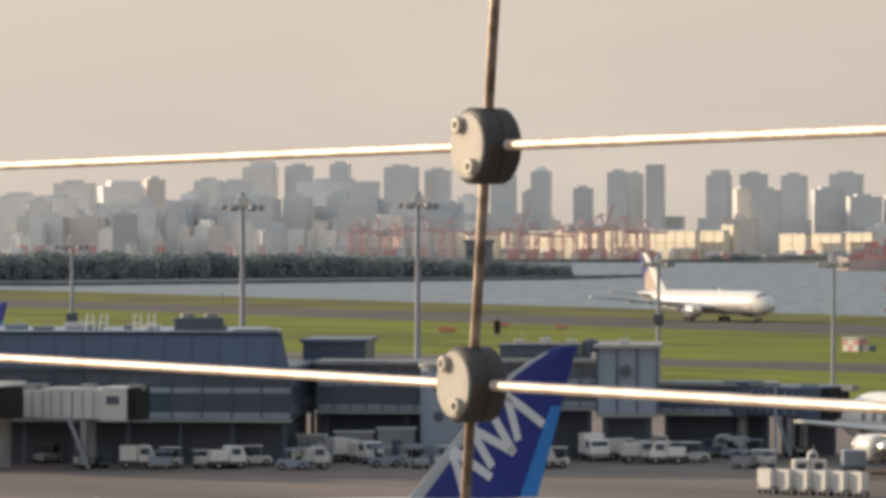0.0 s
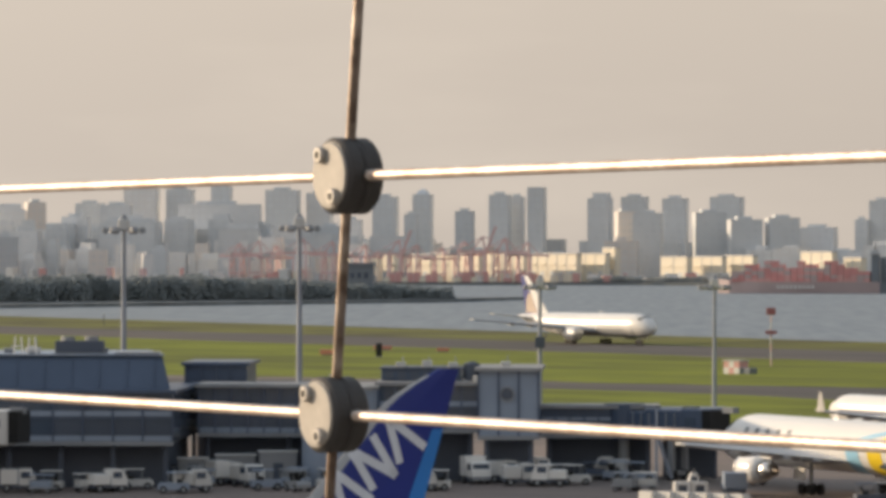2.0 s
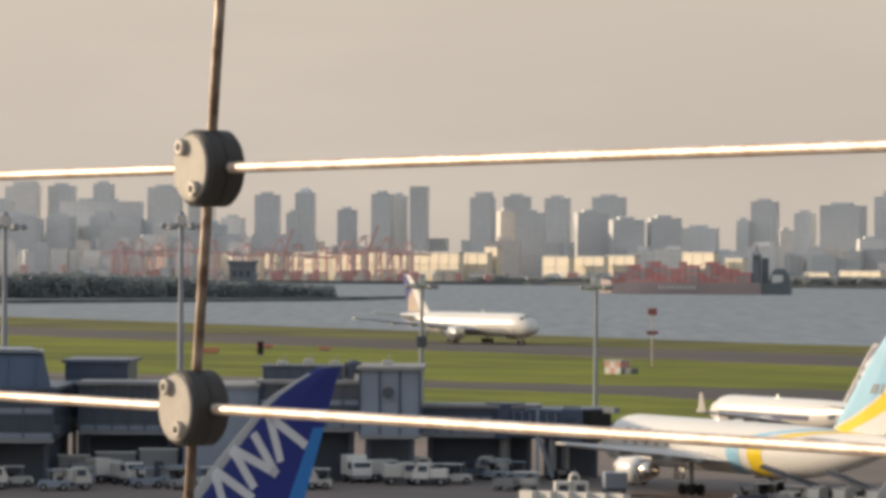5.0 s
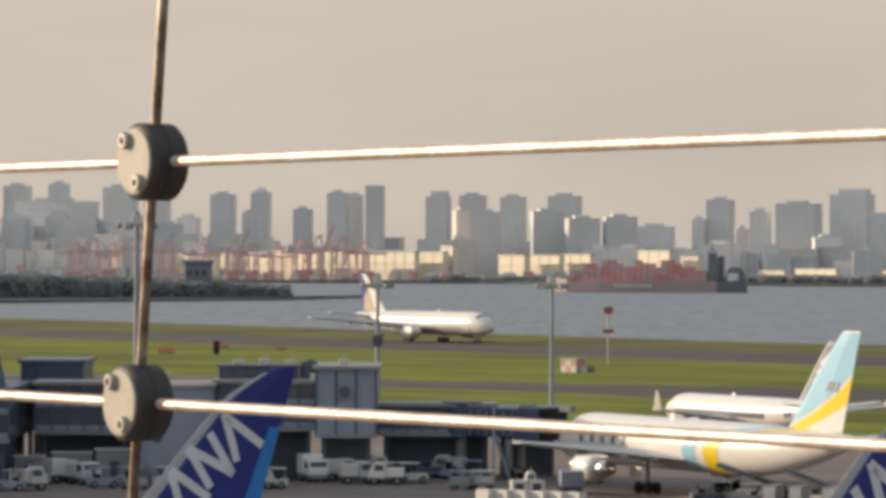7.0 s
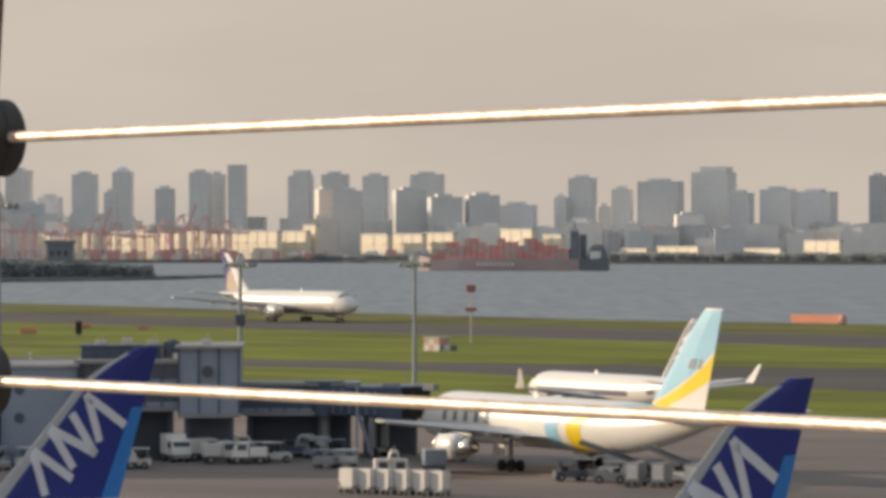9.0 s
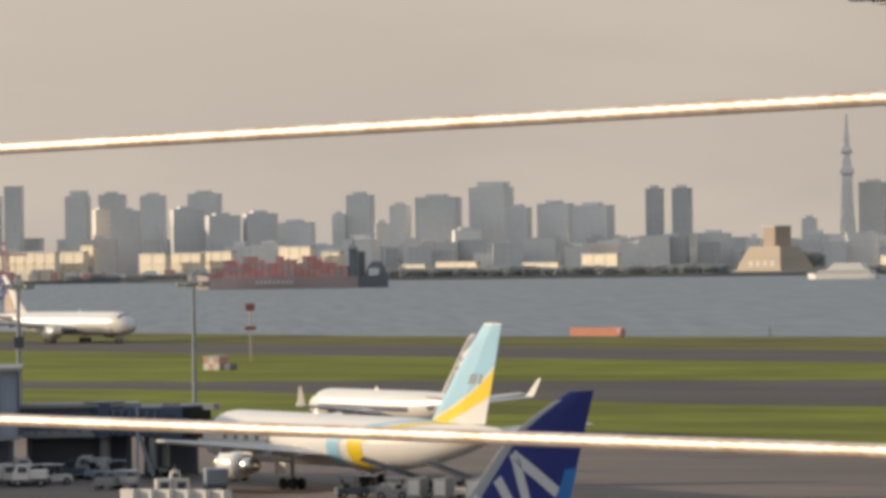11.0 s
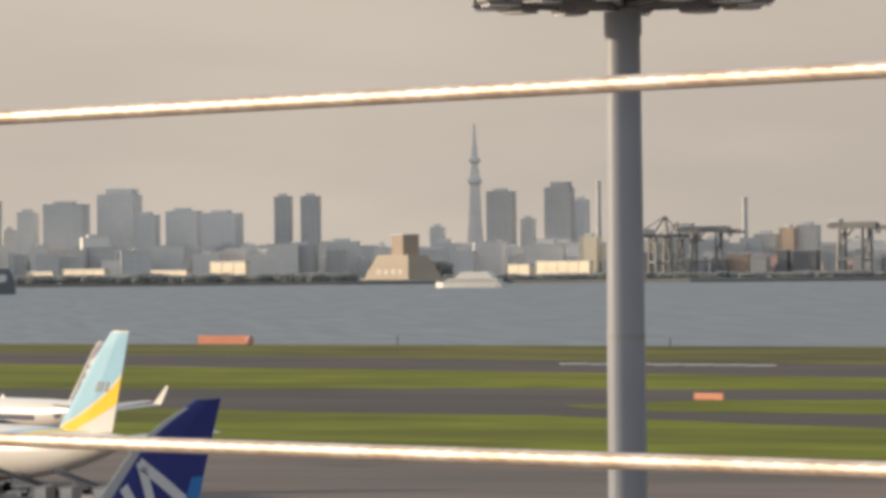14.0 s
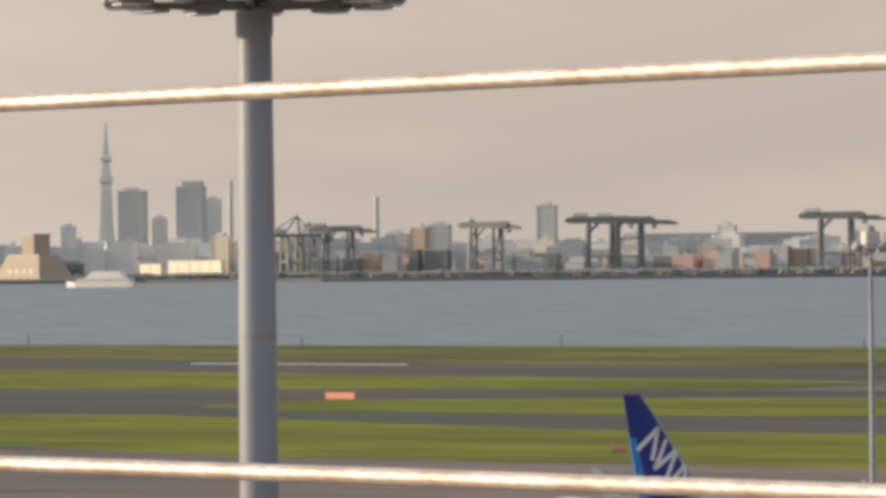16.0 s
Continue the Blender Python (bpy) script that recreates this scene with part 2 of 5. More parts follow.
def add_box(bm, x0, x1, y0, y1, z0, z1, bevel=0.0):
    made = bmesh.ops.create_cube(bm, size=1.0, matrix=Matrix.LocRotScale(((x0 + x1) / 2, (y0 + y1) / 2, (z0 + z1) / 2), None, (x1 - x0, y1 - y0, z1 - z0)))
    if bevel:
        edges = {e for v in made["verts"] for e in v.link_edges}
        bmesh.ops.bevel(bm, geom=list(edges), offset=bevel, segments=1, affect="EDGES")
    return bm


def box(x0, x1, y0, y1, z0, z1, bevel=0.0):
    return add_box(bmesh.new(), x0, x1, y0, y1, z0, z1, bevel)


def add_rod(bm, a, b, r0, r1=None, n=8):
    a, b = Vector(a), Vector(b)
    turn = (b - a).to_track_quat("Z", "Y").to_matrix().to_4x4()
    bmesh.ops.create_cone(bm, cap_ends=True, segments=n, radius1=r0, radius2=r0 if r1 is None else r1, depth=(b - a).length, matrix=Matrix.Translation((a + b) / 2) @ turn)
    return bm


def rod(a, b, r0, r1=None, n=8):
    return add_rod(bmesh.new(), a, b, r0, r1, n)


def add_beam(bm, a, b, w):
    """A square bar from a to b."""
    a, b = Vector(a), Vector(b)
    turn = (b - a).to_track_quat("Z", "Y").to_matrix().to_4x4()
    bmesh.ops.create_cube(bm, size=1.0, matrix=Matrix.Translation((a + b) / 2) @ turn @ Matrix.Diagonal((w, w, (b - a).length, 1)))
    return bm


def loft(rings, close=True):
    """Skin rings of equal length; the ends are capped."""
    bm = bmesh.new()
    rows = [[bm.verts.new(p) for p in ring] for ring in rings]
    n = len(rings[0])
    for a, b in zip(rows, rows[1:]):
        for i in range(n if close else n - 1):
            bm.faces.new((a[i], a[(i + 1) % n], b[(i + 1) % n], b[i]))
    if close:
        bm.faces.new(rows[0][::-1])
        bm.faces.new(rows[-1])
    return bm


def hoop(r, w, z=0.0, n=32, upright=False):
    """A closed square-section ring, level or standing."""
    bm = bmesh.new()
    rows = []
    for k in range(n):
        c, s = math.cos(2 * math.pi * k / n), math.sin(2 * math.pi * k / n)
        ring = [(q * c, q * s, z + h) for q, h in ((r - w / 2, -w / 2), (r + w / 2, -w / 2), (r + w / 2, w / 2), (r - w / 2, w / 2))]
        rows.append([bm.verts.new((x, h, y) if upright else (x, y, h)) for x, y, h in ring])
    for k in range(n):
        a, b = rows[k], rows[(k + 1) % n]
        for i in range(4):
            bm.faces.new((a[i], a[(i + 1) % 4], b[(i + 1) % 4], b[i]))
    return bm


def slab(points, z0, z1):
    """A flat plate with the given outline."""
    bm = bmesh.new()
    low, up = [bm.verts.new((x, y, z0)) for x, y in points], [bm.verts.new((x, y, z1)) for x, y in points]
    bm.faces.new(low)
    bm.faces.new(up)
    for i in range(len(points)):
        j = (i + 1) % len(points)
        bm.faces.new((low[i], low[j], up[j], up[i]))
    return bm


def spot(bearing, far, z=0.0, turn=0.0):
    """A pose at a bearing from the deck and a distance, its x axis to the right as seen from there."""
    b = radians(bearing)
    return pose(far * math.sin(b), far * math.cos(b), z, 0, 0, -bearing + turn)


def ragged(points, sway=4.5, step=9.0, seed=1):
    """The same outline with an uneven, worn edge."""
    out = []
    for i, (x, y) in enumerate(points):
        nx, ny = points[(i + 1) % len(points)]
        far = math.hypot(nx - x, ny - y)
        count = max(1, int(far / step))
        for k in range(count):
            s = k / count
            px, py = x + (nx - x) * s, y + (ny - y) * s
            push = 0.0 if k == 0 else sway * (noise.noise((px * 0.021, py * 0.021, seed)) + 0.7 * noise.noise((px * 0.11, py * 0.11, seed + 7.3)))
            out.append((px - (ny - y) / far * push, py + (nx - x) / far * push))
    return out


# ---- ground, water and shores ----
WATER = -1.5
solid("water", slab([(-3500, -300), (3500, -300), (3500, 6500), (-3500, 6500)], WATER - 2, WATER), M["sea"], "grey-blue rippled bay water under hazy light", "water", "structure")
FIELD = [(-1400, -200), (-1400, 2600), (-600, 2200), (-281, 1764), (-60, 1400), (85, 1160), (200, 1050), (320, 930), (700, 520), (900, -200)]
solid("ground", slab(FIELD, WATER - 1, 0.0), M["apron"], "worn grey-brown concrete apron of an airfield", "ground", "structure")
RUN_A, RUN_D = Vector((15, 1010, 0)), Vector((458, -652, 0)).normalized()
RUN_N = Vector((-RUN_D.y, RUN_D.x, 0))


def along(s, off):
    p = RUN_A + RUN_D * s + RUN_N * off
    return p.x, p.y


solid("verge", slab([along(-1300, 66), along(620, 66), (698, 519), (319, 929), (199, 1049), (84, 1159), (-61, 1399), (-282, 1763), (-600, 2199)], -0.5, 0.03), M["dry"], "strip of dry yellow-green grass beside the water", "grass", "structure")
solid("runway", slab([along(-1300, 0), along(470, 0), along(470, 66), along(-1300, 66)], -0.5, 0.05), M["runway"], "dark asphalt runway across the field", "runway", "structure")
solid("grass_field", slab(ragged([along(-1300, -4), along(430, -4), (218, 640), (129, 712), (74, 737), (-19, 790), (-400, 1010), (-900, 1500)]), -0.5, 0.06), M["grass"], "broad mown bright green grass field", "grass", "structure")
solid("taxiway", slab([(-19, 788), (74, 734), (129, 709), (260, 610), (330, 420), (190, 400), (66, 500), (-60, 640), (-160, 820)], -0.5, 0.04), M["runway"], "dark grey asphalt taxiway between grass strips", "taxiway", "structure")
solid("grass_strip", slab(ragged([(-60, 770), (-8, 737), (14, 716), (86, 612), (116, 583), (150, 512), (205, 452), (260, 400), (180, 372), (123, 435), (84, 487), (66, 520), (20, 560), (-60, 610)]), -0.5, 0.08), M["grass"], "long strip of green grass beside the apron", "grass", "structure")
solid("grass_island", slab(ragged([(127, 620), (152, 631), (207, 605), (255, 570), (235, 505), (184, 541), (140, 584)]), -0.5, 0.09), M["grass"], "island of green grass between two taxiways", "grass", "structure")
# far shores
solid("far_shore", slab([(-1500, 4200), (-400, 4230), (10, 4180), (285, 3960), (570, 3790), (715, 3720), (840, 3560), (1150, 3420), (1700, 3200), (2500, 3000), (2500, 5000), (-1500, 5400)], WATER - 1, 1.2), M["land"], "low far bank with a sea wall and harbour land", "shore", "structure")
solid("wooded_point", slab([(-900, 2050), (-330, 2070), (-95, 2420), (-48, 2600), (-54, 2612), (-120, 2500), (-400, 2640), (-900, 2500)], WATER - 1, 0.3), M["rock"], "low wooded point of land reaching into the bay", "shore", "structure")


# ---- aircraft ----
def ring(x, cz, ry, rz, n=28):
    return [(x, ry * math.cos(2 * math.pi * i / n), cz + rz * math.sin(2 * math.pi * i / n)) for i in range(n)]


class Jet:
    """Sizes of one type. x runs forward from the nose tip at 0, y to its left, z up from the ground."""

    def __init__(self, length, radius, axis, span, wing_at, fin_root, fin_tip, fin_top, stab_span, engine_at, engine_r, winglet=0.0, tip_round=0.12):
        self.length, self.radius, self.axis, self.span, self.wing_at = length, radius, axis, span, wing_at
        self.fin_root, self.fin_tip, self.fin_top, self.stab_span = fin_root, fin_tip, fin_top, stab_span
        self.engine_at, self.engine_r, self.winglet = engine_at, engine_r, winglet
        self.tip_round = tip_round

    def section(self, x):
        """Centre height and radius at x."""
        r, d = self.radius, -x
        nose, tail = 2.7 * r, self.length * 0.36
        if d < nose:
            k = d / nose
            rr = r * math.sqrt(max(0.0, 1 - (1 - k) ** 2.2))
            return self.axis - 0.28 * r * (1 - k) ** 2, rr
        if d > self.length - tail:
            k = (d - self.length + tail) / tail
            rr = r * (1 - 0.90 * k ** 1.7)
            return self.axis + (r - rr) * 0.72, rr
        return self.axis, r

    def fin_point(self, s, h, side=0.0):
        """A point of the fin: s from leading to trailing edge, h from root to tip; side: metres off its middle plane."""
        a, b = self.fin_root, self.fin_tip
        z0 = self.axis + self.radius * 0.86
        lead, trail = a[0] + (b[0] - a[0]) * h, a[1] + (b[1] - a[1]) * h
        lead += (trail - lead) * self.tip_round * max(0.0, (h - 0.74) / 0.26) ** 2.0
        return (lead + (trail - lead) * s, side, z0 + (self.fin_top - z0) * h)


def blade(root_lead, root_trail, tip_lead, tip_trail, root_z, tip_z, y0, y1, thick, steps=4):
    """A swept wing half from y0 to y1."""
    rings = []
    for i in range(steps + 1):
        k = i / steps
        lead, trail, y, z = root_lead + (tip_lead - root_lead) * k, root_trail + (tip_trail - root_trail) * k, y0 + (y1 - y0) * k, root_z + (tip_z - root_z) * k
        c, t = lead - trail, thick * (1 - 0.72 * k)
        rings.append([(lead, y, z), (lead - 0.06 * c, y, z + 0.5 * t), (lead - 0.35 * c, y, z + 0.75 * t), (lead - 0.7 * c, y, z + 0.4 * t), (trail, y, z + 0.02), (trail, y, z - 0.02), (lead - 0.6 * c, y, z - 0.25 * t), (lead - 0.3 * c, y, z - 0.4 * t), (lead - 0.06 * c, y, z - 0.35 * t)])
    return loft(rings)


def fin_mesh(jet, s0, s1, h0, h1, thick, proud=0.0):
    """The fin between two chord and two height shares; the section is a slim lens."""
    rings = []
    for i in range(15):
        h = h0 + (h1 - h0) * i / 14
        round_tip = 1 - max(0, h - 0.93) * 3.0
        near = []
        for j in range(9):
            s = s0 + (s1 - s0) * j / 8
            w = thick * (1 - 0.55 * h) * (min(1, (max(s, 0.0) / 0.14)) ** 0.6) * min(1, (1.02 - s) / 0.5) * round_tip + 0.015 + proud
            near.append((s, h, w))
        rings.append([jet.fin_point(s, h, w) for s, h, w in near] + [jet.fin_point(s, h, -w) for s, h, w in reversed(near)])
    return loft(rings)


def fin_shape(jet, points, thick=0.09):
    """A flat emblem on both faces of the fin; points of (s, h)."""
    bm = bmesh.new()
    for side in (1, -1):
        inner = [bm.verts.new(jet.fin_point(s, h, side * 0.05)) for s, h in points]
        outer = [bm.verts.new(jet.fin_point(s, h, side * (0.012 + 0.36 * (1 - 0.55 * h) * (min(1, max(s, 0) / 0.14)) ** 0.6 * min(1, (1.02 - s) / 0.5) + 0.03))) for s, h in points]
        bm.faces.new(outer)
        for i in range(len(points)):
            j = (i + 1) % len(points)
            bm.faces.new((inner[i], inner[j], outer[j], outer[i]))
    return bm


def stroke(a, b, w):
    """Four corners of a bar of w metres from a to b, in fin shares of about 5 m by 9 m."""
    (x0, y0), (x1, y1) = (a[0] * 5, a[1] * 9), (b[0] * 5, b[1] * 9)
    dx, dy = x1 - x0, y1 - y0
    n = math.hypot(dx, dy)
    ox, oy = -dy / n * w / 2, dx / n * w / 2
    ex, ey = dx / n * w * 0.3, dy / n * w * 0.3
    return [(x / 5, y / 9) for x, y in ((x0 + ox - ex, y0 + oy - ey), (x1 + ox + ex, y1 + oy + ey), (x1 - ox + ex, y1 - oy + ey), (x0 - ox - ex, y0 - oy - ey))]


def bar(a, b, w):
    """Four corners of a bar of breadth w from a to b."""
    d = (Vector(b) - Vector(a)).normalized()
    o, e = Vector((-d.y, d.x)) * w / 2, d * w * 0.3
    return [Vector(a) + o - e, Vector(b) + o + e, Vector(b) - o + e, Vector(a) - o - e]


def fin_bar(jet, a, b, w):
    """A bar of breadth w metres laid on both faces of the fin, following its curve."""
    bm = bmesh.new()
    c = bar(a, b, w)
    for side in (1, -1):
        rows = []
        for i in range(11):
            one, two = c[0].lerp(c[1], i / 10), c[3].lerp(c[2], i / 10)
            row = []
            for j in range(4):
                s, h = fin_share(jet, *one.lerp(two, j / 3))
                s = min(max(s, 0.02), 1.0)
                row.append(bm.verts.new(jet.fin_point(s, h, side * (0.30 * (1 - 0.55 * h) * min(1, s / 0.14) ** 0.6 * min(1, (1.02 - s) / 0.5) + 0.04))))
            rows.append(row)
        for one, two in zip(rows, rows[1:]):
            for j in range(3):
                bm.faces.new((one[j], one[j + 1], two[j + 1], two[j]))
    return bm


def fin_share(jet, back, up):
    """Chord and height shares of a place on the fin, from metres behind and above the foot of its leading edge."""
    h = up / (jet.fin_top - jet.axis - 0.86 * jet.radius)
    lead, trail = (p + (q - p) * h for p, q in zip(jet.fin_root, jet.fin_tip))
    return (jet.fin_root[0] - back - lead) / (trail - lead), h


def fin_zone(jet, low, high, thick=0.30, s0=0.0, s1=1.003):
    """A painted zone on both faces of the fin between two heights, each a function of the chord share."""
    bm = bmesh.new()
    for side in (1, -1):
        rows = []
        for i in range(25):
            s = s0 + (s1 - s0) * i / 24
            lo, hi = low(s), high(s)
            hs = [lo + (max(hi, lo) - lo) * j / 6 for j in range(7)]
            rows.append([bm.verts.new(jet.fin_point(s, h, side * (thick * (1 - 0.55 * h) * (min(1, (max(s, 0.0) / 0.14)) ** 0.6) * min(1, (1.02 - s) / 0.5) * (1 - max(0, h - 0.93) * 3.0) + 0.03))) for h in hs])
        for a, b in zip(rows, rows[1:]):
            for j in range(6):
                bm.faces.new((a[j], a[j + 1], b[j + 1], b[j]))
    bmesh.ops.remove_doubles(bm, verts=bm.verts, dist=0.0005)
    return bm


def body_band(jet, x0, x1, slant, lift=0.025, low=-90, high=270):
    """A painted band round the fuselage; slant shifts its top backward."""
    rings = []
    for i in range(7):
        row = []
        for j in range(29):
            a = radians(low + (high - low) * j / 28)
            x = x0 + (x1 - x0) * i / 6 - slant * (math.sin(a) + 1) / 2
            cz, r = jet.section(x)
            row.append((x, (r + lift) * math.cos(a), cz + (r + lift) * math.sin(a)))
        rings.append(row)
    return loft(rings, close=False)


def airliner(label, m, jet, body, finish, engine_paint, group=""):
    plane = thing("airliner", m, label, "airplane", group)
    xs = [-jet.length * k / 60 for k in range(61)]
    xs = sorted(set([-0.02, -0.15, -0.4, -0.8, -1.3] + xs[1:]), reverse=True)
    part("fuselage", loft([ring(x, *(lambda c: (c[0], max(c[1], 0.05), max(c[1], 0.05)))(jet.section(x))) for x in xs]), body, plane, smooth=True)
    r, ax = jet.radius, jet.axis
    # cockpit glazing and cabin window panes
    for side in (1, -1):
        for j in range(3):
            a0, x0 = radians(38 + 17 * j), -1.15 * r + 0.1 * r * j
            bm = bmesh.new()
            quad = []
            for x, a in ((x0, a0), (x0 - 0.38 * r, a0 + 0.02), (x0 - 0.38 * r, a0 + radians(15)), (x0, a0 + radians(15))):
                cz, rr = jet.section(x)
                quad.append(bm.verts.new((x, side * (rr + 0.02) * math.cos(a), cz + (rr + 0.02) * math.sin(a))))
            bm.faces.new(quad)
            bmesh.ops.solidify(bm, geom=list(bm.faces), thickness=0.04)
            part("cockpit_window", bm, M["black"], plane)
    # wings, engines
    lead, trail = jet.wing_at
    half = jet.span / 2
    for side in (1, -1):
        tip_lead = lead - half * 0.62
        wing = part("wing", blade(lead, trail, tip_lead, tip_lead - 2.2, ax - 0.55 * r, ax - 0.55 * r + half * 0.10, side * r * 0.5, side * half, r * 0.42, 6), M["wing"], plane, "grey swept wing", smooth=False)
        if jet.winglet:
            z = ax - 0.55 * r + half * 0.10
            rings = [[(tip_lead - a, side * (half + b * 0.35), z + b), (tip_lead - a - c * 0.5, side * (half + b * 0.35 + 0.06), z + b), (tip_lead - a - c, side * (half + b * 0.35), z + b)] for a, b, c in ((0, 0, 2.2), (0.8, 0.5, 1.6), (2.2, jet.winglet, 0.6))]
            part("winglet", loft(rings), M["offwhite"], wing, "upturned wing tip")
        for k in range(3):
            y = half * (0.30 + 0.17 * k)
            xk = trail - (y / half) * (trail - (tip_lead - 2.2))
            part("flap_fairing", rod((xk + 2.2, side * y, ax - 0.6 * r + y * 0.1 - 0.25), (xk - 1.1, side * y, ax - 0.6 * r + y * 0.1 - 0.2), 0.28, 0.06, 8), M["wing"], wing)
        ex, ey, ez = jet.engine_at
        er = jet.engine_r
        prof = ((0.0, 0.80), (-0.12, 0.93), (-0.5, 1.02), (-1.3, 1.06), (-2.3, 1.0), (-3.3, 0.86))
        nac = part("engine", loft([ring(ex + x * er / 1.1, ez, er * k, er * k, 24) for x, k in prof]), engine_paint, plane, "pale engine nacelle", smooth=True, at=Matrix.Translation((0, side * ey, 0)))
        part("intake_lip", loft([ring(ex + x * er / 1.1, ez, er * k, er * k, 24) for x, k in ((0.06, 0.82), (0.02, 0.95), (-0.35, 1.035))]), M["bare"], nac, "bright metal intake lip", smooth=True)
        part("fan", rod((ex - 0.02, 0, ez), (ex + 0.075, 0, ez), er * 0.76, er * 0.72, 24), M["dark"], nac)
        part("core_cowl", loft([ring(ex - x * er / 1.1, ez, er * k, er * k, 20) for x, k in ((3.2, 0.74), (3.9, 0.62), (4.7, 0.46))]), M["bare"], nac, "bare metal exhaust cowl", smooth=True)
        part("exhaust_cone", rod((ex - 4.6 * er / 1.1, 0, ez), (ex - 5.5 * er / 1.1, 0, ez), er * 0.34, er * 0.08, 16), M["hot"], nac, "dark exhaust cone")
        wz = ax - 0.55 * r + ey * 0.10
        part("pylon", loft([[(ex - 1.2, -0.18, z), (ex - 1.0, 0, z), (ex - 1.2, 0.18, z), (ex - 6.3, 0.12, z), (ex - 6.5, 0, z), (ex - 6.3, -0.12, z)] for z in (ez + er * 0.8, wz + 0.05)]), body, nac)
        # tailplane half
        fr = jet.fin_root
        sl = (fr[0] + fr[1]) / 2 + 1.2
        cz, rr = jet.section(sl - 3)
        part("tailplane", blade(sl, sl - r * 2.4, sl - jet.stab_span * 0.31, sl - jet.stab_span * 0.31 - r * 0.9, cz + 0.2 * rr, cz + 0.2 * rr + jet.stab_span * 0.055, side * rr * 0.3, side * jet.stab_span / 2, r * 0.17), body, plane)
    # wheels
    for name, x, ys, count in (("nose_gear", -jet.length * 0.11, (0.0,), 1), ("main_gear", trail + 0.32 * (lead - trail), (0.19 * half, -0.19 * half), 2)):
        for y in ys:
            wheel_r = r * 0.22
            gear = part(name, rod((x, y, wheel_r), (x, y, ax - r * 0.5), r * 0.07, r * 0.09), M["grey"], plane)
            for dx in ((-0.5, 0.5) if count == 2 else (0,)):
                for dy in (-0.42, 0.42):
                    cx = x + dx * r * 0.6
                    part("wheel", rod((cx, y + dy * r * 0.55 - 0.17, wheel_r), (cx, y + dy * r * 0.55 + 0.17, wheel_r), wheel_r, n=16), M["black"], gear)
            part("gear_door", box(x - r * 0.4, x + r * 0.4, y + 0.5 * r, y + 0.54 * r, wheel_r * 2.6, ax - r * 0.75), body, gear)
    part("antenna", loft([[(-jet.length * 0.38 - a, -w, z), (-jet.length * 0.38 - a - c, 0, z), (-jet.length * 0.38 - a, w, z)] for a, z, c, w in ((0, ax + r * 0.98, 0.9, 0.05), (0.35, ax + r * 1.2, 0.35, 0.03))]), body, plane)
    finish(plane, jet)
    return plane


def tail_navy(plane, jet):
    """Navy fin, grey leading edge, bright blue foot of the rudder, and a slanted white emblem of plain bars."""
    fin = part("fin", fin_mesh(jet, 0.0, 1.0, 0, 1, 0.30), M["navy"], plane, "deep blue tail fin", smooth=False)
    part("leading_edge", fin_mesh(jet, -0.012, 0.085, 0, 0.96, 0.31, 0.01), M["wing"], fin, "pale grey leading edge")
    part("rudder_stripe", fin_mesh(jet, 0.86, 1.004, 0, 0.60, 0.30, 0.02), M["blue"], fin, "bright blue rudder stripe")
    chevron, zigzag = ((0, 0), (0.5, 1), (1, 0)), ((0, 0), (0.12, 1), (0.88, 0), (1, 1))
    wide, tall = (jet.fin_root[0] - jet.fin_root[1]) / 9.3, (jet.fin_top - jet.axis - 0.86 * jet.radius) / 9.1
    for k, shape in ((0, chevron), (1, zigzag), (2, chevron)):
        # metres behind the foot of the leading edge, and above it
        spots = [((7.77 - 1.98 * k + 1.85 * u - 1.74 * v) * wide, (3.6 - 1.55 * k + 0.86 * u + 2.16 * v) * tall) for u, v in shape]
        for a, b in zip(spots, spots[1:]):
            part("emblem_bar", fin_bar(jet, a, b, 0.54 * wide), M["letter"], fin, "white emblem bar")
    part("cheatline", body_band(jet, -jet.radius * 2.2, -jet.length * 0.9, 0, 0.02, -22, 4), M["navy"], plane, "dark blue stripe")
    part("cheatline", body_band(jet, -jet.radius * 2.2, -jet.length * 0.9, 0, 0.02, 176, 202), M["navy"], plane, "dark blue stripe")


def tail_grey(plane, jet):
    """Slate fin with a pale leading edge, white emblem bars and a grey belly line."""
    fin = part("fin", fin_mesh(jet, 0.0, 1.0, 0, 1, 0.30), M["slate"], plane, "slate grey tail fin")
    part("leading_edge", fin_mesh(jet, -0.012, 0.10, 0, 0.97, 0.31, 0.01), M["white"], fin, "pale leading edge")
    for k in range(3):
        part("emblem_bar", fin_shape(jet, stroke((0.34, 0.34 + 0.15 * k), (0.66, 0.48 + 0.15 * k), 0.85)), M["letter"], fin, "white emblem bar")
    part("rudder_foot", fin_mesh(jet, 0.80, 1.004, 0, 0.30, 0.30, 0.02), M["skyblue"], fin, "pale blue rudder foot")
    for low, high in ((-20, -2), (182, 200)):
        part("cheatline", body_band(jet, -jet.radius * 2.2, -jet.length * 0.9, 0, 0.02, low, high), M["slate"], plane, "slate blue stripe")


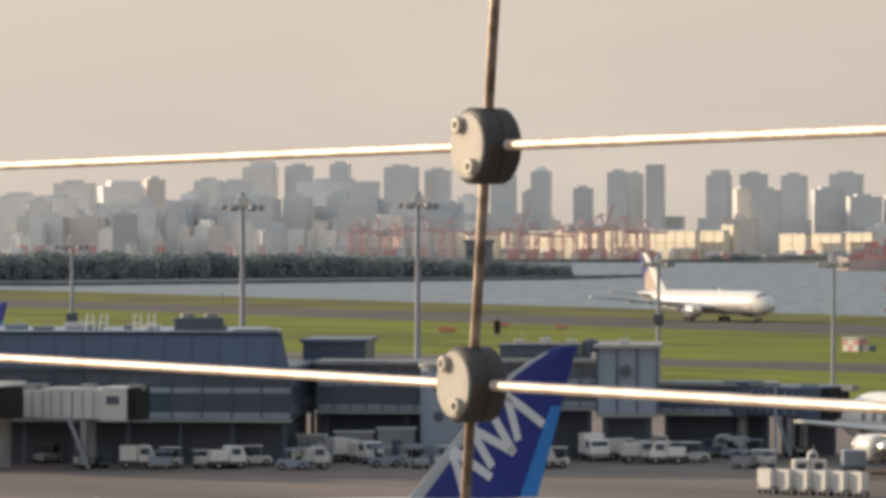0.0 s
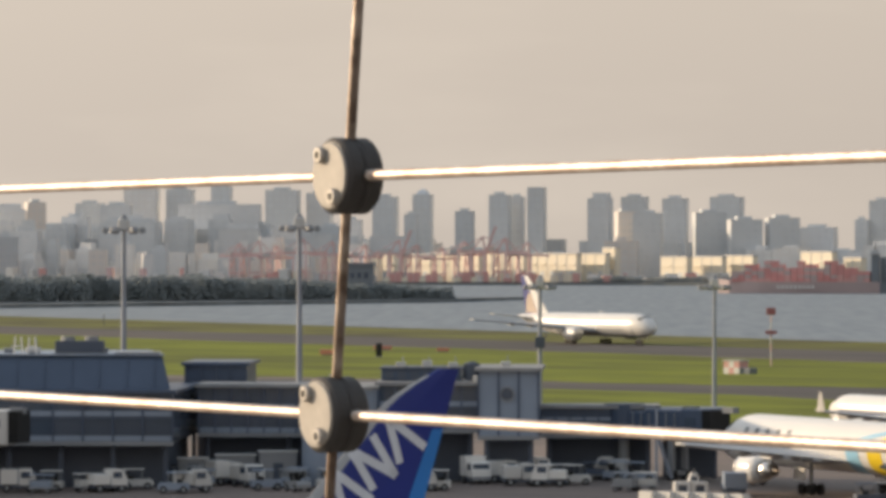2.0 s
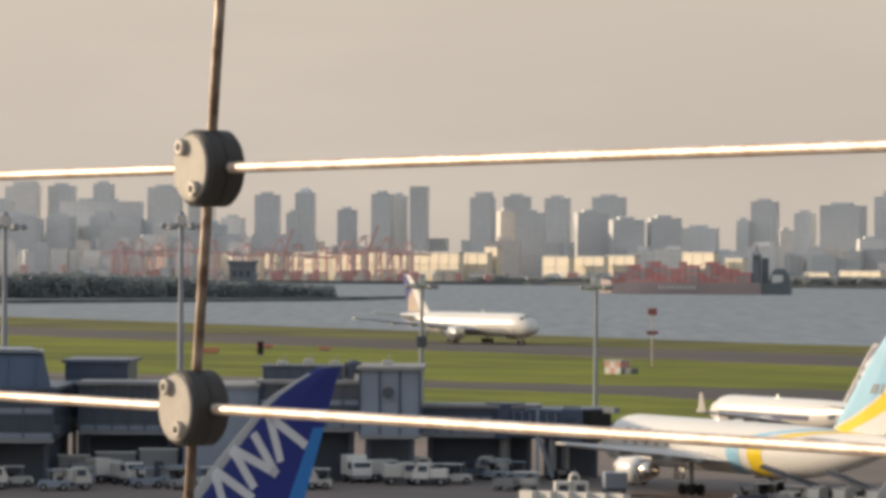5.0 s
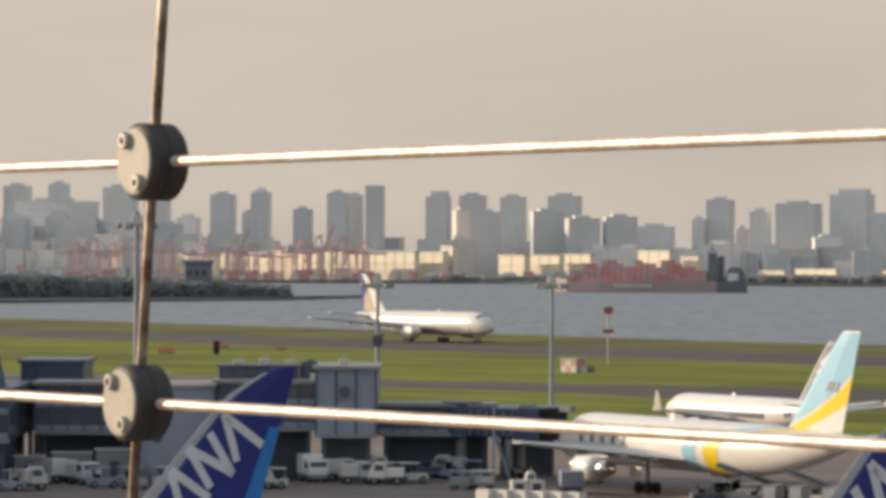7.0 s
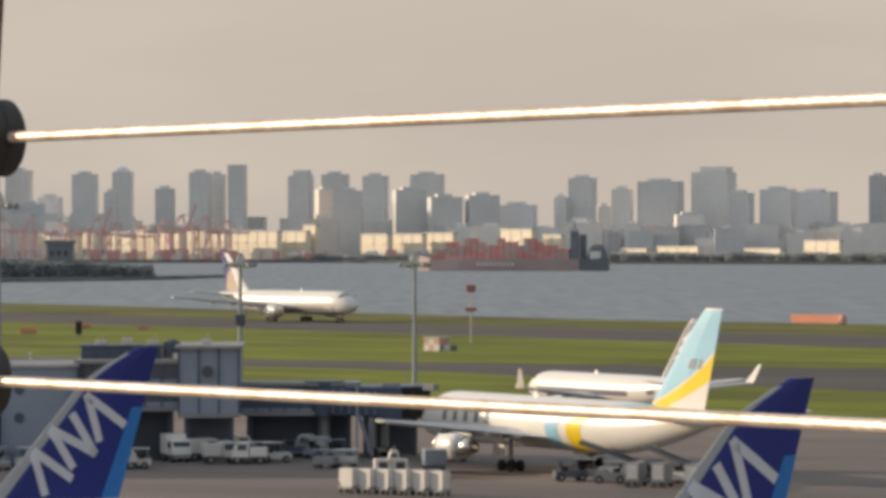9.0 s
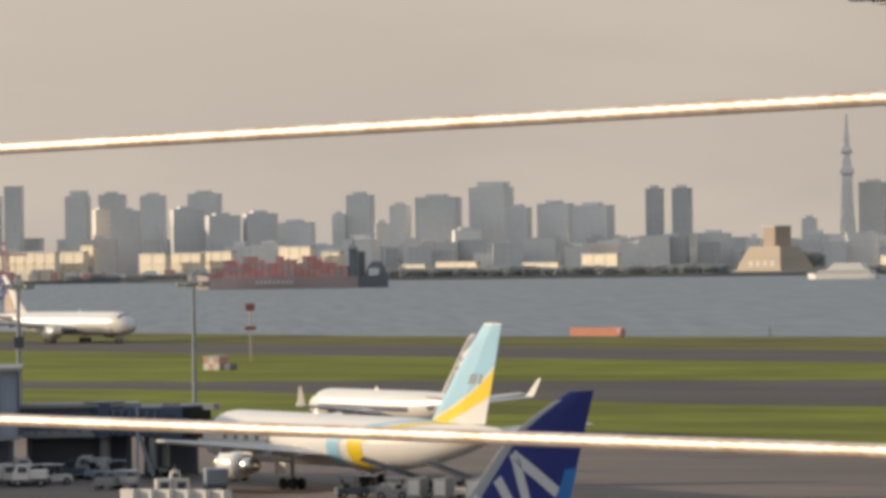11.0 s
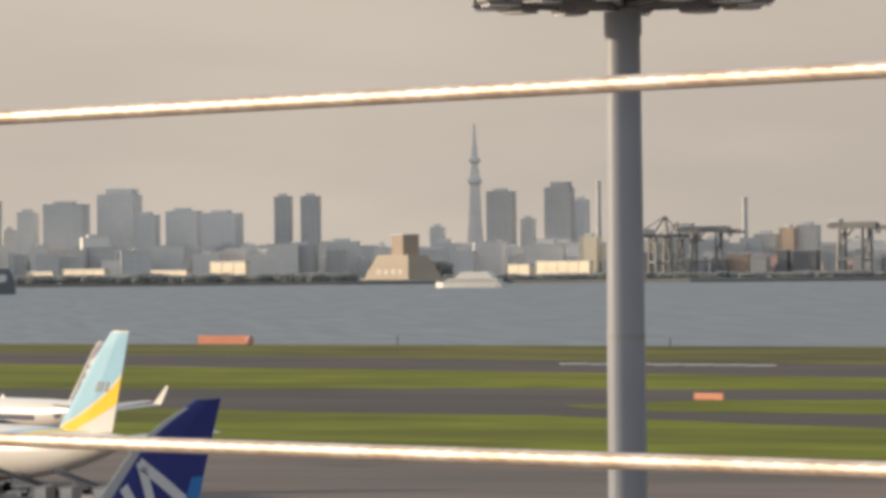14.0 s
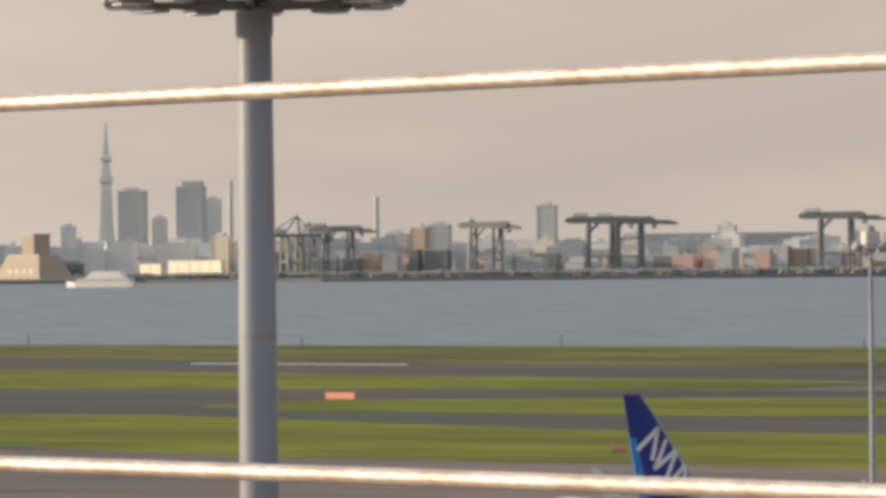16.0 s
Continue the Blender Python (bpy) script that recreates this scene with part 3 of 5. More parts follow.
def tail_island(plane, jet):
    """White fin with a pale blue top half and a yellow sweep, carried round the rear fuselage."""
    fin = part("fin", fin_mesh(jet, 0.0, 1.0, 0, 1, 0.30), M["white"], plane, "white tail fin")
    part("blue_field", fin_zone(jet, lambda s: 0.05 + 0.55 * s ** 1.25, lambda s: 0.985), M["skyblue"], fin, "pale blue field")
    part("yellow_sweep", fin_zone(jet, lambda s: max(0.0, 0.42 * (s - 0.32)), lambda s: 0.02 + 0.53 * s ** 1.25), M["yellow"], fin, "yellow sweeping band")
    for s in (0.40, 0.50, 0.62):
        part("emblem_bar", fin_shape(jet, stroke((s + 0.1, 0.41), (s + 0.1, 0.49), 0.3)), M["grey"], fin, "grey emblem bar")
    for x0, x1, paint, label in ((-27.3, -29.6, "skyblue", "pale blue band"), (-31.2, -33.8, "yellow", "yellow band")):
        for low, high in ((-75, 88), (92, 255)):
            rows = []
            for i in range(5):
                row = []
                for j in range(25):
                    a = radians(low + (high - low) * j / 24)
                    up = max(0.0, math.sin(a) + 0.15)
                    x = x0 + (x1 - x0) * i / 4 - 10.5 * up ** 2.6
                    cz, rr = jet.section(x)
                    row.append((x, (rr + 0.03) * math.cos(a), cz + (rr + 0.03) * math.sin(a)))
                rows.append(row)
            part("body_band", loft(rows, close=False), M[paint], plane, label)
    # plain bars in place of the name on the forward body
    for k in range(5):
        x = -7.2 - 2.1 * k
        for a0 in (12, 168):
            part("name_bar", body_band(jet, x, x - 0.75, 0.4, 0.02, a0 - 18, a0 + 18), M["hulldark"], plane, "dark bar of the name")


def tail_gold(plane, jet):
    fin = part("fin", fin_mesh(jet, 0.0, 1.0, 0, 1, 0.32), M["navy"], plane, "dark blue tail fin with a pale leading edge")
    part("leading_edge", fin_mesh(jet, -0.012, 0.42, 0, 0.985, 0.33, 0.012), M["white"], fin, "broad white leading edge")
    part("gold_arc", fin_shape(jet, [(0.44, 0.02), (0.44, 0.50), (0.56, 0.56), (0.86, 0.34), (0.99, 0.02)]), M["brown"], fin, "dull gold emblem arc")
    part("belly_stripe", body_band(jet, -jet.radius * 2, -jet.length * 0.93, 0, 0.02, 200, 340), M["wing"], plane, "grey belly")


WIDE = Jet(54.9, 2.55, 4.6, 47.6, (-17.5, -27.5), (-42.3, -51.6), (-51.4, -54.6), 16.1, 18.6, (-17.2, 7.9, 2.35), 1.35)
WIDE_BLUE = Jet(54.9, 2.55, 4.6, 47.6, (-17.5, -27.5), (-42.3, -51.6), (-51.1, -54.6), 15.9, 18.6, (-17.2, 7.9, 2.35), 1.35, 0.0, 0.56)
NARROW = Jet(39.5, 1.95, 3.35, 34.3, (-13.0, -20.0), (-30.6, -36.6), (-37.0, -39.3), 12.6, 14.3, (-13.0, 4.8, 1.6), 0.95, 2.4)
NARROW_BLUE = Jet(39.5, 1.95, 3.35, 34.3, (-13.0, -20.0), (-30.6, -36.6), (-36.3, -38.0), 12.5, 14.3, (-13.0, 4.8, 1.6), 0.95, 2.4)
LONG = Jet(63.7, 3.1, 5.3, 60.9, (-22.0, -34.5), (-49.5, -60.3), (-59.4, -63.2), 18.5, 21.5, (-21.5, 9.6, 2.9), 1.7)


def heading(hx, hy):
    return math.degrees(math.atan2(hy, hx))


def parked(x, y, hx, hy, z=0.02):
    return pose(x, y, z, 0, 0, heading(hx, hy))


airliner("white wide-body jet with pale blue and yellow tail", parked(12.6, 430.0, -0.463, 0.886), WIDE, M["white"], tail_island, M["white"])
airliner("wide-body jet with deep blue tail pushed back from its stand", parked(-52.6, 224.5, -0.80, -0.60), WIDE_BLUE, M["white"], tail_navy, M["white"], "deep blue tails")
airliner("wide-body jet with deep blue tail on the near stand", parked(-19.6, 166.0, -0.80, -0.60), WIDE_BLUE, M["white"], tail_navy, M["white"], "deep blue tails")
airliner("narrow-body jet with blue stripe parked behind another jet", parked(29.7, 551.0, -0.48, 0.877), NARROW, M["white"], tail_grey, M["white"], "narrow-body jets")
airliner("narrow-body jet with deep blue tail facing the terminal", parked(122.6, 293.6, 0.927, 0.375), NARROW_BLUE, M["white"], tail_navy, M["white"], "narrow-body jets")
airliner("white long-haul jet taxiing along the runway", parked(13.2, 1118.0, 0.58, -0.815, 0.06), LONG, M["white"], tail_gold, M["white"])
airliner("narrow-body jet with deep blue tail behind the pier", parked(-141.0, 664.3, -0.80, 0.60), NARROW, M["white"], tail_navy, M["white"], "narrow-body jets")


# ---- skyline ----
def tower(bearing, far, w, h, paint, turn=18.0, deep=0.8, top="plant", label=""):
    """An office or apartment tower; w is its breadth as seen."""
    a = radians(abs(turn))
    front = w / (math.cos(a) + deep * math.sin(a))
    d = front * deep
    t = thing("tower_block", spot(bearing, far, 1.2, turn), label or "hazy grey high-rise block across the bay", "building", "skyline blocks")
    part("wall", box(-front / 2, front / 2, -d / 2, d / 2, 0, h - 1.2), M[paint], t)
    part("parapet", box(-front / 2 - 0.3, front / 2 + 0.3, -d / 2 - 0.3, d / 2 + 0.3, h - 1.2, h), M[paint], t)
    if top == "plant":
        part("roof_plant", box(-front * 0.28, front * 0.2, -d * 0.3, d * 0.3, h, h + 3.2), M["f_mid"], t)
    elif top == "point":
        part("spire", loft([[(-k, -k, z), (k, -k, z), (k, k, z), (-k, k, z)] for k, z in ((front * 0.36, h), (front * 0.22, h + 4), (0.5, h + 6.5))]), M[paint], t)
    elif top == "step":
        part("upper_storey", box(-front * 0.30, front * 0.42, -d * 0.4, d * 0.4, h, h + 6), M[paint], t)
    for k in (-1, 1):
        part("corner_pier", box(k * front / 2 - 0.5, k * front / 2 + 0.5, -d / 2 - 0.5, -d / 2 + 0.5, 0, h - 1.2), M[paint], t)
    for k in range(1, 6):
        z = h * k / 6
        part("floor_band", box(-front / 2 - 0.25, front / 2 + 0.25, -d / 2 - 0.25, d / 2 + 0.25, z, z + 1.0), M[paint], t)
    return t


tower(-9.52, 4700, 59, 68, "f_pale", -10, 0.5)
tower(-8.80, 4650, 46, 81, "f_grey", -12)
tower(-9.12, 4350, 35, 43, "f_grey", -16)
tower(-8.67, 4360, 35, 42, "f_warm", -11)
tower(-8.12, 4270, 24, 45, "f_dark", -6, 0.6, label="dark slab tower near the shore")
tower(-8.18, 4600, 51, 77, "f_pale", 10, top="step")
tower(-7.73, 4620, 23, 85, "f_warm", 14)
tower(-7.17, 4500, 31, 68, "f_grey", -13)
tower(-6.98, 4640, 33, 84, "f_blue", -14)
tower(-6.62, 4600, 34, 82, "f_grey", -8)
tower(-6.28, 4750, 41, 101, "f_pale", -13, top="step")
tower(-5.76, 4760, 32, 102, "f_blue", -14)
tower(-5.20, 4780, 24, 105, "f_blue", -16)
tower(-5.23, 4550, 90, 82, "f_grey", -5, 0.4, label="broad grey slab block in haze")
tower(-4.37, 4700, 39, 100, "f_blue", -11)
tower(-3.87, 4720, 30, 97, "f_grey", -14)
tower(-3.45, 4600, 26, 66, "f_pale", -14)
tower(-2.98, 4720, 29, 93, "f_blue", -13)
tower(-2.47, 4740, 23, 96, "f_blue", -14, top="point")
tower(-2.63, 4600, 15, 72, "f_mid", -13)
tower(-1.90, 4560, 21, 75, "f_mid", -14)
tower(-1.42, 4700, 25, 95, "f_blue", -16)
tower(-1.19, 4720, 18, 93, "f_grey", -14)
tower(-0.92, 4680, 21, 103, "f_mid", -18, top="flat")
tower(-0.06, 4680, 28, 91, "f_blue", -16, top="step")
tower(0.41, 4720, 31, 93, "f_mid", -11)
# warm and grey pair: sunlit and shaded parts of one block, told by paint
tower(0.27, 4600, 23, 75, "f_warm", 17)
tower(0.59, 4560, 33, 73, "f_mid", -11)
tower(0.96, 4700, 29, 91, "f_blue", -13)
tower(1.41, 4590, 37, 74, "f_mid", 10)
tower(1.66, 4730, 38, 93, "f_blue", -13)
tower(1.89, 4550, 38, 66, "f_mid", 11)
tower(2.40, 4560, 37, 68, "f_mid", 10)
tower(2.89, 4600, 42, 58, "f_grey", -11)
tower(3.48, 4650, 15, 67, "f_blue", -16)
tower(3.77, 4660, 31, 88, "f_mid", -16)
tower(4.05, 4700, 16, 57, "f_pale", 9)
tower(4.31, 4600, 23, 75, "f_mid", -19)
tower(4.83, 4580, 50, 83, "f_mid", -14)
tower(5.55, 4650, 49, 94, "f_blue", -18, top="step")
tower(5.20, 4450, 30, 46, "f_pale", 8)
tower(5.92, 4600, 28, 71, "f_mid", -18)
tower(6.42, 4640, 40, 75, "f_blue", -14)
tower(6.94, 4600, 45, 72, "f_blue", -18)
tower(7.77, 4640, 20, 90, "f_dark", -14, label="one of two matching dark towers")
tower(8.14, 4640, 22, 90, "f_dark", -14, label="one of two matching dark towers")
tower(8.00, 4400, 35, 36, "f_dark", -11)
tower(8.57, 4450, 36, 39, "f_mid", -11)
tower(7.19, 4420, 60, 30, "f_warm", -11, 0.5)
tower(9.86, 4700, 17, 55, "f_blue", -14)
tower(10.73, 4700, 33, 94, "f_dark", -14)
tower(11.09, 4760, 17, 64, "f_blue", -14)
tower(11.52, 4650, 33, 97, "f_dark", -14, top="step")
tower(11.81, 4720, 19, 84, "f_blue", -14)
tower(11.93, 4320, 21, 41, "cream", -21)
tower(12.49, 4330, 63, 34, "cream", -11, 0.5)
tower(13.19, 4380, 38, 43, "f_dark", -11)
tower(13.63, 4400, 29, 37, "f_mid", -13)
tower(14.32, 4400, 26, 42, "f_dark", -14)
# brown then dark: one block's lit and shaded faces put into two paints
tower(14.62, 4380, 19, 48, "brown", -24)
tower(14.89, 4420, 25, 51, "f_dark", -14)
tower(16.35, 4700, 23, 73, "f_dark", -14)
tower(18.79, 4800, 22, 50, "f_grey", -14)
# a ragged lower town fills in between the high blocks
town = random.Random(11)


def low_town(b0, b1, count, d0, d1, low, high, label):
    """Many small far blocks with parapets and roof plant, too many to tell apart."""
    paints = ["f_grey", "f_pale", "f_mid", "f_warm", "f_blue", "f_dark"]
    verts, faces, slots = [], [], []
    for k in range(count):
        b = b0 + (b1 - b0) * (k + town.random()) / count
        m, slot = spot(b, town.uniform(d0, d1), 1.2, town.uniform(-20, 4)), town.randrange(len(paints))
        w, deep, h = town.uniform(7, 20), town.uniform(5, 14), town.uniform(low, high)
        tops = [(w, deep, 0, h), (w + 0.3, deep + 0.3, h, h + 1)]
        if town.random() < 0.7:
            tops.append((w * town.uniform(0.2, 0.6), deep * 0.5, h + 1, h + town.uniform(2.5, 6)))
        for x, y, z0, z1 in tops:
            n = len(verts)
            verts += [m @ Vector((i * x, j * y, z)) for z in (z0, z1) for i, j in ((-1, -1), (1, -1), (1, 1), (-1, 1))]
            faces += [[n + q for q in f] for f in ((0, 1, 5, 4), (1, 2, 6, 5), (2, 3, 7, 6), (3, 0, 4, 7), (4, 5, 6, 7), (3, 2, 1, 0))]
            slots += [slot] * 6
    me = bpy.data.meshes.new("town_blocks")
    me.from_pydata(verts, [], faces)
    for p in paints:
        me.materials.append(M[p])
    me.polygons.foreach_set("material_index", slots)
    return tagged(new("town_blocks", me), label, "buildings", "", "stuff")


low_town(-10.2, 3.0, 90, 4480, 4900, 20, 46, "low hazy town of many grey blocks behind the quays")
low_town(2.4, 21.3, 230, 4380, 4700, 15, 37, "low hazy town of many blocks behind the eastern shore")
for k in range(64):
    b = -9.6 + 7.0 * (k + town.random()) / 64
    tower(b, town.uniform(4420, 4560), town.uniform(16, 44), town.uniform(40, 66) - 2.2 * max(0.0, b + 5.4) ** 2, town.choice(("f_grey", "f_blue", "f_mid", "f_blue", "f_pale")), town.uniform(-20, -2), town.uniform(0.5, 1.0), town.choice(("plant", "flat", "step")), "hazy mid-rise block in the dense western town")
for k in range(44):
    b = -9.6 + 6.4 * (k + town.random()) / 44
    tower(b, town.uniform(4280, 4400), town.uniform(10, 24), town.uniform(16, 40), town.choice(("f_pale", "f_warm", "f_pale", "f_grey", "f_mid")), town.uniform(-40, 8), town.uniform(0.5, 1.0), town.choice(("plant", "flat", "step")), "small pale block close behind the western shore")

# a close row of dark harbour works under the cranes
works = random.Random(17)
for k in range(46):
    b = 12.2 + 4.9 * (k + works.random()) / 46
    tower(b, works.uniform(4290, 4330), works.uniform(12, 26), works.uniform(13, 25), works.choice(("f_dark", "f_dark", "f_mid")), works.uniform(-16, 0), 0.6, "flat", "low dark harbour works by the quay")
# small bright sheds and stacks among the quay cranes
quay = random.Random(29)
for k in range(90):
    b = -9.8 + 13.2 * (k + quay.random()) / 90
    t = thing("quay_shed", spot(b, quay.uniform(4205, 4255), 1.2, quay.uniform(-35, 10)), "small pale shed on the crowded quay", "shed", "quay sheds")
    w, h = quay.uniform(3, 12), quay.uniform(4, 15 if b < -3 else 10)
    part("wall", box(-w / 2, w / 2, 0, 8, 0, h), M[quay.choice(("offwhite", "white", "cranepink", "redpale", "cream", "f_pale", "f_mid", "f_warm"))], t)
    part("roof", slab([(-w / 2 - 0.3, -0.3), (w / 2 + 0.3, -0.3), (w / 2 + 0.3, 8.3), (-w / 2 - 0.3, 8.3)], h, h + 0.6), M["f_pale"], t)
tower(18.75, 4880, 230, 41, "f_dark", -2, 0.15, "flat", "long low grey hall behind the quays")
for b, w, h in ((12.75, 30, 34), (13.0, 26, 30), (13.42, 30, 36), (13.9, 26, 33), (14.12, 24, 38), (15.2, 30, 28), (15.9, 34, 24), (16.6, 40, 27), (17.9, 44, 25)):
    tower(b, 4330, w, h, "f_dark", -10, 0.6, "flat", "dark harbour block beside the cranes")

# broadcasting tower
def square_stack(sizes):
    """A square shaft that narrows with height; sizes of (half breadth, height)."""
    return loft([[(-r, -r, z), (r, -r, z), (r, r, z), (-r, r, z)] for r, z in sizes])


mast = thing("broadcasting_tower", spot(10.37, 4990, -1.0, -9), "very tall tapering lattice broadcasting tower in haze", "tower")
# the palest facade colours stand in for haze on the tower
part("shaft", square_stack(((11.5, 0), (9.4, 25), (6.4, 70), (5.0, 110), (4.2, 128))), M["f_pale"], mast)
for sizes in (((4.8, 108), (7.4, 112), (6.2, 118)), ((4.4, 134), (6.0, 137), (4.8, 141))):
    part("observation_deck", square_stack(sizes), M["f_grey"], mast)
part("upper_shaft", square_stack(((3.4, 126), (2.5, 158))), M["f_pale"], mast)
part("antenna", square_stack(((1.8, 158), (0.9, 181))), M["f_grey"], mast)
for z in (20, 38, 56, 74, 92):
    r = 11.4 - 0.066 * z
    part("ring_beam", square_stack(((r, z), (r, z + 1.2))), M["f_grey"], mast)
    for k in (-1, 1):
        part("brace", add_beam(bmesh.new(), (k * r, -r, z), (-k * (r - 0.8), -r + 0.8, z + 17), 0.8), M["f_grey"], mast)


def chimney(bearing, far, r, h):
    c = thing("chimney", spot(bearing, far, 1.2), "tall dark tapering industrial chimney", "chimney")
    part("shaft", rod((0, 0, 0), (0, 0, h), r, r * 0.72, 14), M["f_dark"], c)
    part("cap", rod((0, 0, h), (0, 0, h + 1.6), r * 0.9, n=14), M["f_mid"], c)


chimney(12.05, 4600, 3.3, 101)
chimney(14.03, 4500, 3.8, 80)

# the stepped pale vent building with its dark tower
vent = thing("vent_building", spot(9.39, 4150, 1.2, -46), "stepped cream ventilation building with a tower on the shore", "building")
part("base", loft([[(-a, -23, z), (30, -23, z), (30, c, z), (-a, c, z)] for a, c, z in ((31, 24, 0), (29, 20, 6), (20, 10, 16), (13, 3, 24))]), M["sandstone"], vent)
part("quay", box(-34, 33, -25, 27, -2.6, 1.6), M["sandstone"], vent)
part("string_course", box(-22.5, 30.4, -23.4, 12, 12.2, 13.0), M["sandstone"], vent)
part("tower", box(4, 20, -20, 2, 24, 43), M["brown"], vent, "pale tower with a shaded flank")
part("tower_cap", box(3.5, 20.5, -20.5, 2.5, 43, 44.2), M["f_mid"], vent)
for k in range(4):
    part("louvre", box(-14 + 10 * k, -8 + 10 * k, -23.3, -22.9, 5, 10), M["f_warm"], vent)


# ---- harbour ----
def warehouse(bearing, far, w, h, deep=7, turn=-50):
    w *= 1.38
    t = thing("warehouse", spot(bearing, far, 1.2, turn), "long cream harbour warehouse lit by low sun", "warehouse", "harbour sheds")
    part("wall", box(-w / 2, w / 2, 0, deep, 0, h), M["cream"], t)
    part("roof", slab([(-w / 2 - 0.6, -0.6), (w / 2 + 0.6, -0.6), (w / 2 + 0.6, deep), (-w / 2 - 0.6, deep)], h, h + 1.4), M["offwhite"], t)
    n = max(2, int(w / 14))
    for k in range(n):
        x = -w / 2 + w * (k + 0.5) / n
        part("bay_door", box(x - 3.2, x + 3.2, -0.25, 0.4, 0.0, h * 0.38), M["f_mid"], t)
        part("pilaster", box(x - w / n / 2 - 0.4, x - w / n / 2 + 0.4, -0.35, 0.3, 0, h), M["offwhite"], t)
        part("eave_band", box(x - w / n * 0.36, x + w / n * 0.36, -0.9, 0.2, h * 0.60, h * 0.66), M["cream"], t)


for b, w, h in ((-3.45, 60, 26), (-2.72, 58, 27), (-2.05, 56, 28), (-1.40, 50, 28), (-0.72, 56, 28), (-0.20, 34, 28), (0.05, 14, 34)):
    warehouse(b, 4300, w, h)
for b, w, h in ((0.93, 30, 25), (1.38, 34, 25), (1.80, 34, 26), (2.86, 36, 30), (3.35, 20, 24)):
    warehouse(b, 4305, w, h)
for b, w, h in ((5.05, 46, 12), (4.45, 30, 10), (6.2, 40, 10), (11.55, 60, 15), (10.95, 24, 12), (7.0, 40, 18)):
    warehouse(b, 4262, w, h, 6)


def gantry(bearing, far, scale=1.0, paint="cranepink", turn=20.0, raised=True, label="red and white container crane with a raised boom"):
    """A ship-to-shore crane: portal legs, girder, apex frame, ties and boom."""
    g = thing("container_crane", spot(bearing, far, 1.2, turn), label, "crane", "harbour cranes")
    s = scale
    bulk = 1.55 if paint == "cranepink" else 1.2
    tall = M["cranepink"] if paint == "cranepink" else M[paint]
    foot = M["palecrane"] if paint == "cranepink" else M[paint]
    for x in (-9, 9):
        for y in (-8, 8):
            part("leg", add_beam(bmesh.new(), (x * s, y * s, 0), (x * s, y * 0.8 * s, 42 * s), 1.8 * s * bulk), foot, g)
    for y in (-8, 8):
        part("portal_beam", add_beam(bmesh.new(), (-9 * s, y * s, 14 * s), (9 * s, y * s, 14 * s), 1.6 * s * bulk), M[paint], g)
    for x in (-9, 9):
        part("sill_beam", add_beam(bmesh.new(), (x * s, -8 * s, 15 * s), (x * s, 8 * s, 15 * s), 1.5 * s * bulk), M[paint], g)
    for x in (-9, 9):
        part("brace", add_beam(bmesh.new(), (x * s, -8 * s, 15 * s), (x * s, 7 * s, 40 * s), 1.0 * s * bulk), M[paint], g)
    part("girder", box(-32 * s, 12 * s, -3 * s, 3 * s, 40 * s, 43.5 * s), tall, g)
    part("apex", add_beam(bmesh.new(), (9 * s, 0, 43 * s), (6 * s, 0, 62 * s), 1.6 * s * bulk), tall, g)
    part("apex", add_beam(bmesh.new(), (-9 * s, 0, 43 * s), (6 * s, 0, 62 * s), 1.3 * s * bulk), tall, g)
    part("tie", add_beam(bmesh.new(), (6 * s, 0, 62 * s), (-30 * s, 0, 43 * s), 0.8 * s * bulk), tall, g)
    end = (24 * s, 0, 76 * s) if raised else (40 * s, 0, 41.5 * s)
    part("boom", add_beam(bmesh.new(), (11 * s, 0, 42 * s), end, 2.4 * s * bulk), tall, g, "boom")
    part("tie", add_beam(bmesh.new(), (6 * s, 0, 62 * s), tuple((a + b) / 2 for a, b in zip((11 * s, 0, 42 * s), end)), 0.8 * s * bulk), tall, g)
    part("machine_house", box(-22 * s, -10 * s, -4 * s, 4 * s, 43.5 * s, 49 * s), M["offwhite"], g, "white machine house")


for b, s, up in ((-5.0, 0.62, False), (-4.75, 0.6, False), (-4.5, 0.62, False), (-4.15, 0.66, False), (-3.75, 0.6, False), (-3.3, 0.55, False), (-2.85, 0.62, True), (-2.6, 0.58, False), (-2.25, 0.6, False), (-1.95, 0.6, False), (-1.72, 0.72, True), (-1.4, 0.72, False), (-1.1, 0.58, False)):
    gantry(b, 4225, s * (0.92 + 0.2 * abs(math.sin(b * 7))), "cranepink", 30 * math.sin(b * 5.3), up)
for b, w in ((-2.6, 60), (-1.75, 46), (-1.1, 30), (-4.4, 40)):
    t = thing("container_stack", spot(b, 4215, 1.2), "rows of red and rusty stacked shipping containers", "containers", "quay stacks")
    for k in range(int(w / 6)):
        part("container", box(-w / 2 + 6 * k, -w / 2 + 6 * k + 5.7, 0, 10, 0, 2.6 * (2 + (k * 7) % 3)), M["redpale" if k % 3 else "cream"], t)


